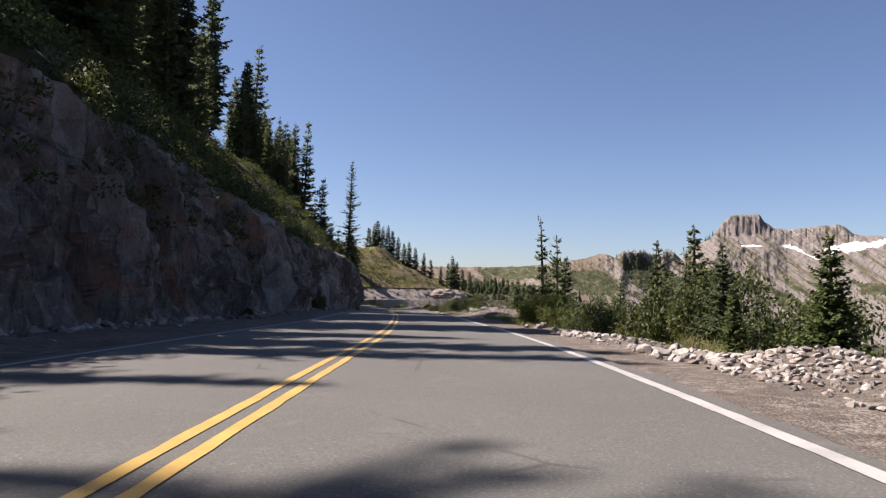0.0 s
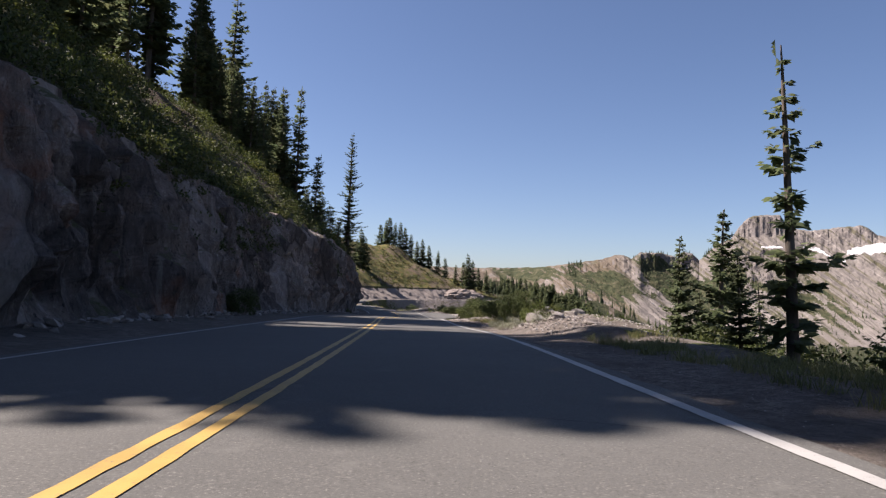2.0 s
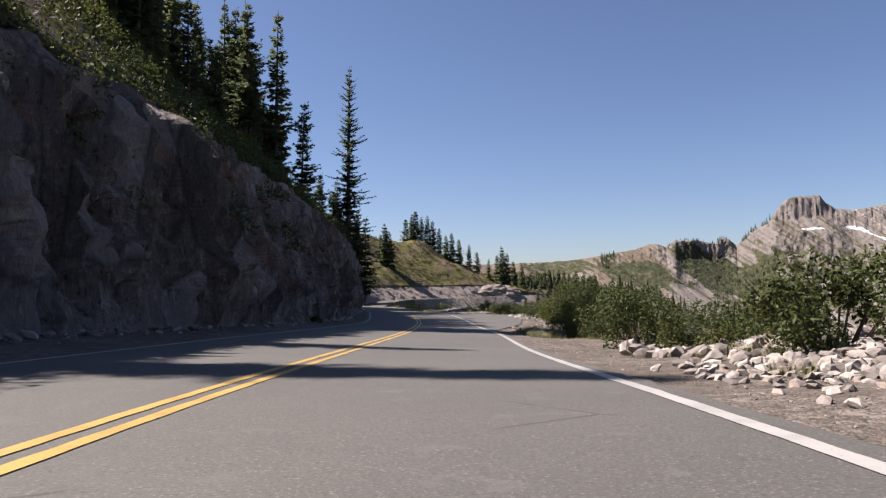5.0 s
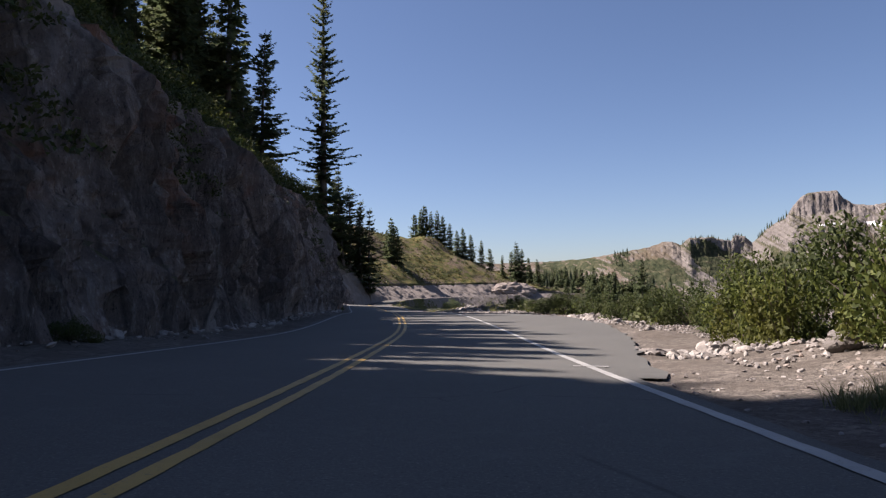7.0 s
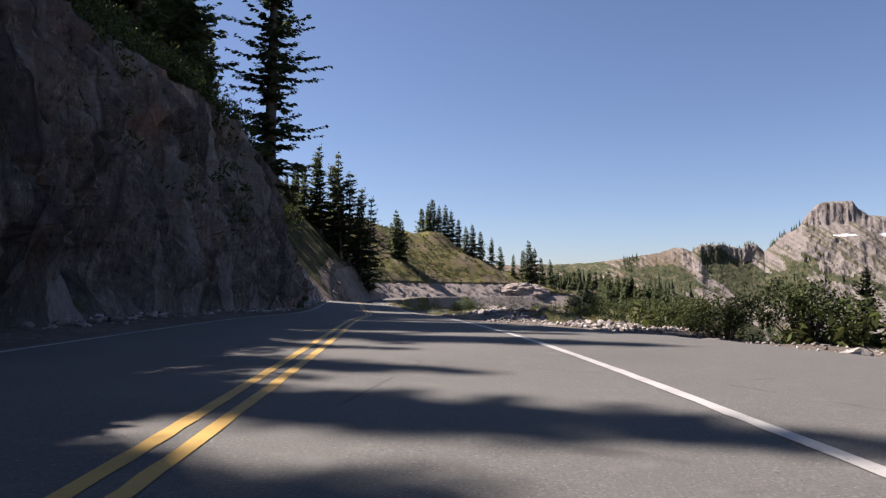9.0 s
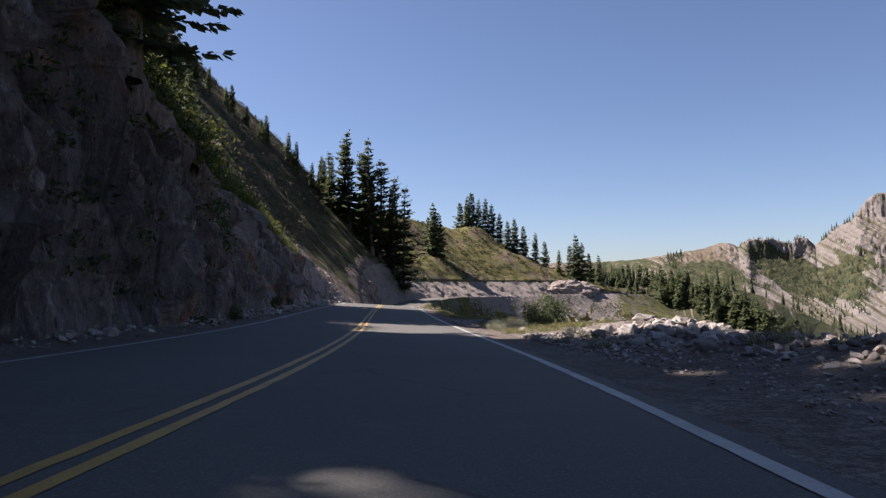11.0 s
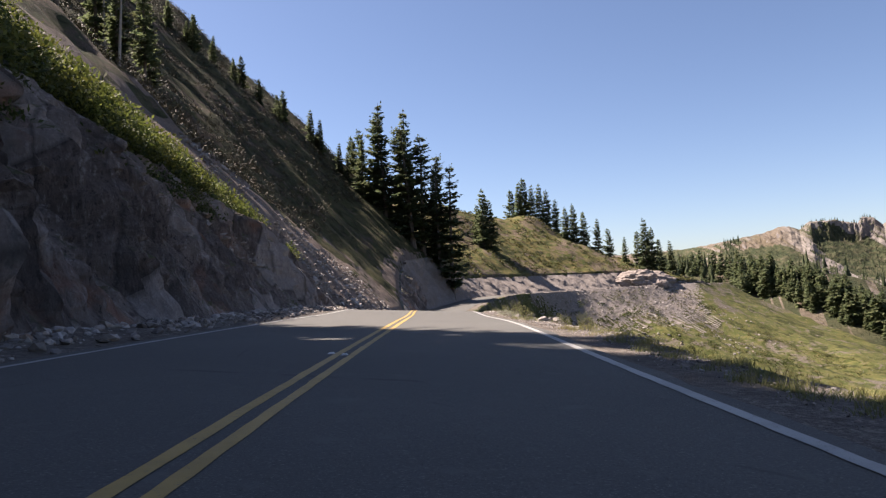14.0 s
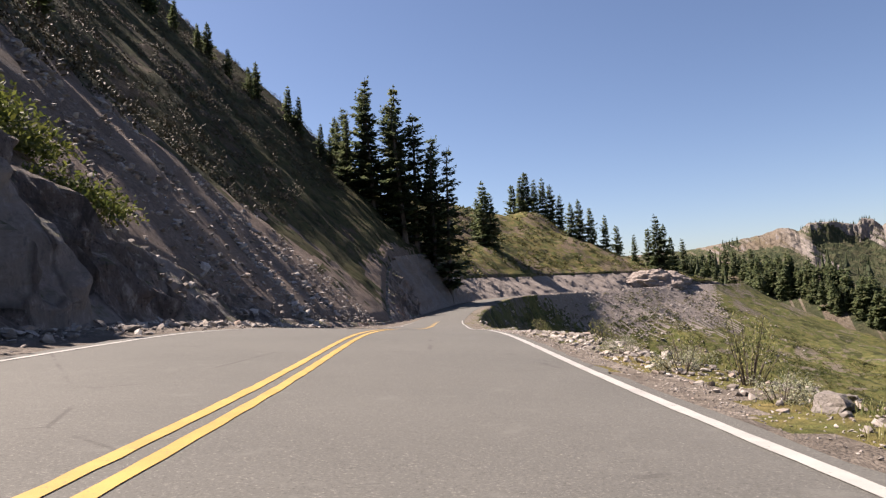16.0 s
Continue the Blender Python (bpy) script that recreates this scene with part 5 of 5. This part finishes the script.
BOULDERS = [Kind("boulder", [("stone", mesh_of("stone", *rock_shape(240 + k, 3, 0.5, 0.7), BOULDER))], 1.0) for k in range(4)]
for y, d, q in [(26.5, 5.9, 0.42), (24.6, 5.3, 0.32), (24.0, 5.8, 0.28), (25.2, 5.0, 0.22), (51, 6.0, 0.5), (12.5, 4.9, 0.2), (13.5, 5.2, 0.24), (15, 5.4, 0.22), (10.6, 5.2, 0.18), (62, 9, 0.55), (65, 10.5, 0.6), (58, 9.5, 0.5), (68, 11, 0.7), (60, 11, 0.6), (55, 8.5, 0.45), (64, 8.4, 0.4),
                (90.4, 5.2, 0.3), (100.1, 6.9, 0.42), (101, 7.4, 0.36), (99.4, 7.5, 0.34), (142.8, 5.8, 0.36), (149, 7.6, 0.5), (150.2, 8.6, 0.6), (147.6, 8.4, 0.55), (152, 6.4, 0.36), (145.5, 6.8, 0.3), (156, 7.2, 0.4), (160, 8.4, 0.45), (165.8, 5.2, 0.26), (166.5, 5.6, 0.3), (164.6, 5.7, 0.22), (212.9, 5.3, 0.24), (208, 4.9, 0.26), (201.6, 4.9, 0.34), (200.9, 5.3, 0.3), (202.3, 5.4, 0.26), (207.3, 5.3, 0.3), (209, 5.6, 0.22), (203.2, 5.2, 0.2),
                (118, 8.7, 0.4), (122.5, 8.9, 0.45), (125.5, 7.9, 0.42), (129, 7.4, 0.4), (113, 8.3, 0.36), (49, 6.4, 0.4), (46.5, 6.8, 0.36)]:
    p, q = beside(y, d), q * 0.72
    BOULDERS[int(rng.integers(4))].put(pose(p[0], p[1], p[2] + q * 0.3, rng.uniform(-15, 15), rng.uniform(-15, 15), rng.uniform(0, 360)) @ Matrix.Diagonal((q * rng.uniform(0.9, 1.4), q, q * rng.uniform(0.8, 1.0), 1)), "pale grey weathered boulder on the gravel shoulder", "boulder", "boulders along the shoulder")

# ------------------------------------------------------------------ small things
MARKER = Mat("marker_plastic", 0.4, 0.5).done((0.5, 0.5, 0.48))


def marker_mesh():
    bm = bmesh.new()
    bmesh.ops.create_cube(bm, size=1.0)
    for v in bm.verts:
        k = 0.6 if v.co.z > 0 else 1.0
        v.co = Vector((v.co.x * 0.1 * k, v.co.y * 0.1 * k, (v.co.z + 0.5) * 0.02))
    bmesh.ops.bevel(bm, geom=bm.edges[:], offset=0.003, segments=1, affect="EDGES")
    me = bpy.data.meshes.new("road_marker")
    bm.to_mesh(me)
    bm.free()
    me.materials.append(MARKER)
    return me


marker = marker_mesh()
for y, d in [(187.8, -0.22), (187.6, 0.0), (62.0, 0.0)]:
    p = at(s_of(y), d, 0.004)
    ob = new("road_marker", marker)
    ob.matrix_basis = pose(*p, 0, 0, 13)
    tagged(ob, "small white raised marker on the centre line", "road marker", "markers on the centre line")
sx = np.linspace(s_of(100.5), s_of(100.62), 3)
tagged(ribbon("cross_mark", sx, 3.27, 3.78, 0.008, WHITE, 5, 0.004, seed=44), "short white paint mark across the edge line", "road marking", kind="structure")


def snag(x, y, H, lean):
    """A dead bare trunk with broken stubs."""
    r = np.random.default_rng(int(abs(x) * 10))
    V, F, n = [], [], 6
    for z in np.linspace(0, 1, 8):
        for k in range(n):
            a = 6.283 * k / n
            w = 0.17 * (1 - z) ** 0.7 + 0.02
            V.append((w * math.cos(a) + lean * z * H, w * math.sin(a), z * H - (0.8 if z == 0 else 0)))
    F += [(i * n + k, i * n + (k + 1) % n, (i + 1) * n + (k + 1) % n, (i + 1) * n + k) for i in range(7) for k in range(n)]
    for b in range(14):
        z, a, L = r.uniform(0.25, 0.95), r.uniform(0, 6.283), r.uniform(0.3, 1.1)
        c, i = np.array([lean * z * H, 0, z * H]), len(V)
        o = np.array([math.cos(a), math.sin(a), -0.2]) * L
        V += [c + (0, 0, 0.04), c + (0.03, 0.03, -0.03), c + (-0.03, -0.03, -0.03), c + o]
        F += [(i, i + 1, i + 3), (i + 1, i + 2, i + 3), (i + 2, i, i + 3)]
    ob = new("dead_tree", mesh_of("dead_tree", V, F, DEADWOOD))
    ob.location = (x, y, ground_at(x, y) - 0.2)
    tagged(ob, "bare grey dead conifer trunk on the slope", "dead tree", "dead trees on the slope")


DEADWOOD = Mat("dead_wood", 0.9, 0.1).done((0.3, 0.27, 0.24))
for x, y, H, lean in [(-72, 243, 13, 0.06), (-75, 246, 11, 0.1), (-78, 248, 14, 0.02)]:
    snag(x, y, H, lean)
for y, d, h, w in [(57.5, -6.2, 1.3, 0.9), (60, -6.4, 1.0, 0.8), (167, -5.2, 0.7, 0.6), (180, -5.6, 0.8, 0.7), (186, -5.8, 0.6, 0.6), (30, -6.6, 0.6, 0.6), (104, -6.0, 0.6, 0.5)]:
    p = at(s_of(y), d, 0.1)
    SHRUB[int(rng.integers(3))].put(pose(p[0], p[1], p[2] - 0.05, 0, 0, rng.uniform(0, 360)) @ Matrix.Diagonal((w, w, h / 1.3, 1)), "dark shrub at the foot of the rock wall", "shrub", "shrubs at the rock wall")
# rock outcrop at the far bend
OUTCROP = mat_gravel("outcrop_rock", (0.15, 0.125, 0.112), (0.3, 0.262, 0.24), (0.2, 0.168, 0.15))
bm = bmesh.new()
bmesh.ops.create_icosphere(bm, subdivisions=5, radius=1.0)
for v in bm.verts:
    p = v.co.copy()
    v.co *= 0.95 + 0.3 * noise.fractal(p * 1.3 + Vector((4.0, 1.0, 7.0)), 1.0, 2.1, 5) + 0.12 * abs(noise.fractal(p * 4.0, 1.0, 2.1, 4))
co, fa = np.array([v.co[:] for v in bm.verts]), np.array([[v.index for v in f.verts] for f in bm.faces])
bm.free()
outcrop = new("rock_outcrop", mesh_of("rock_outcrop", co * (15, 10, 7.0), fa, OUTCROP))
outcrop.matrix_basis = pose(-4, 508, ground_at(-4, 508) + 0.5, 0, 0, 20)
tagged(outcrop, "pale broken rock knob beside the far bend", "rock outcrop")
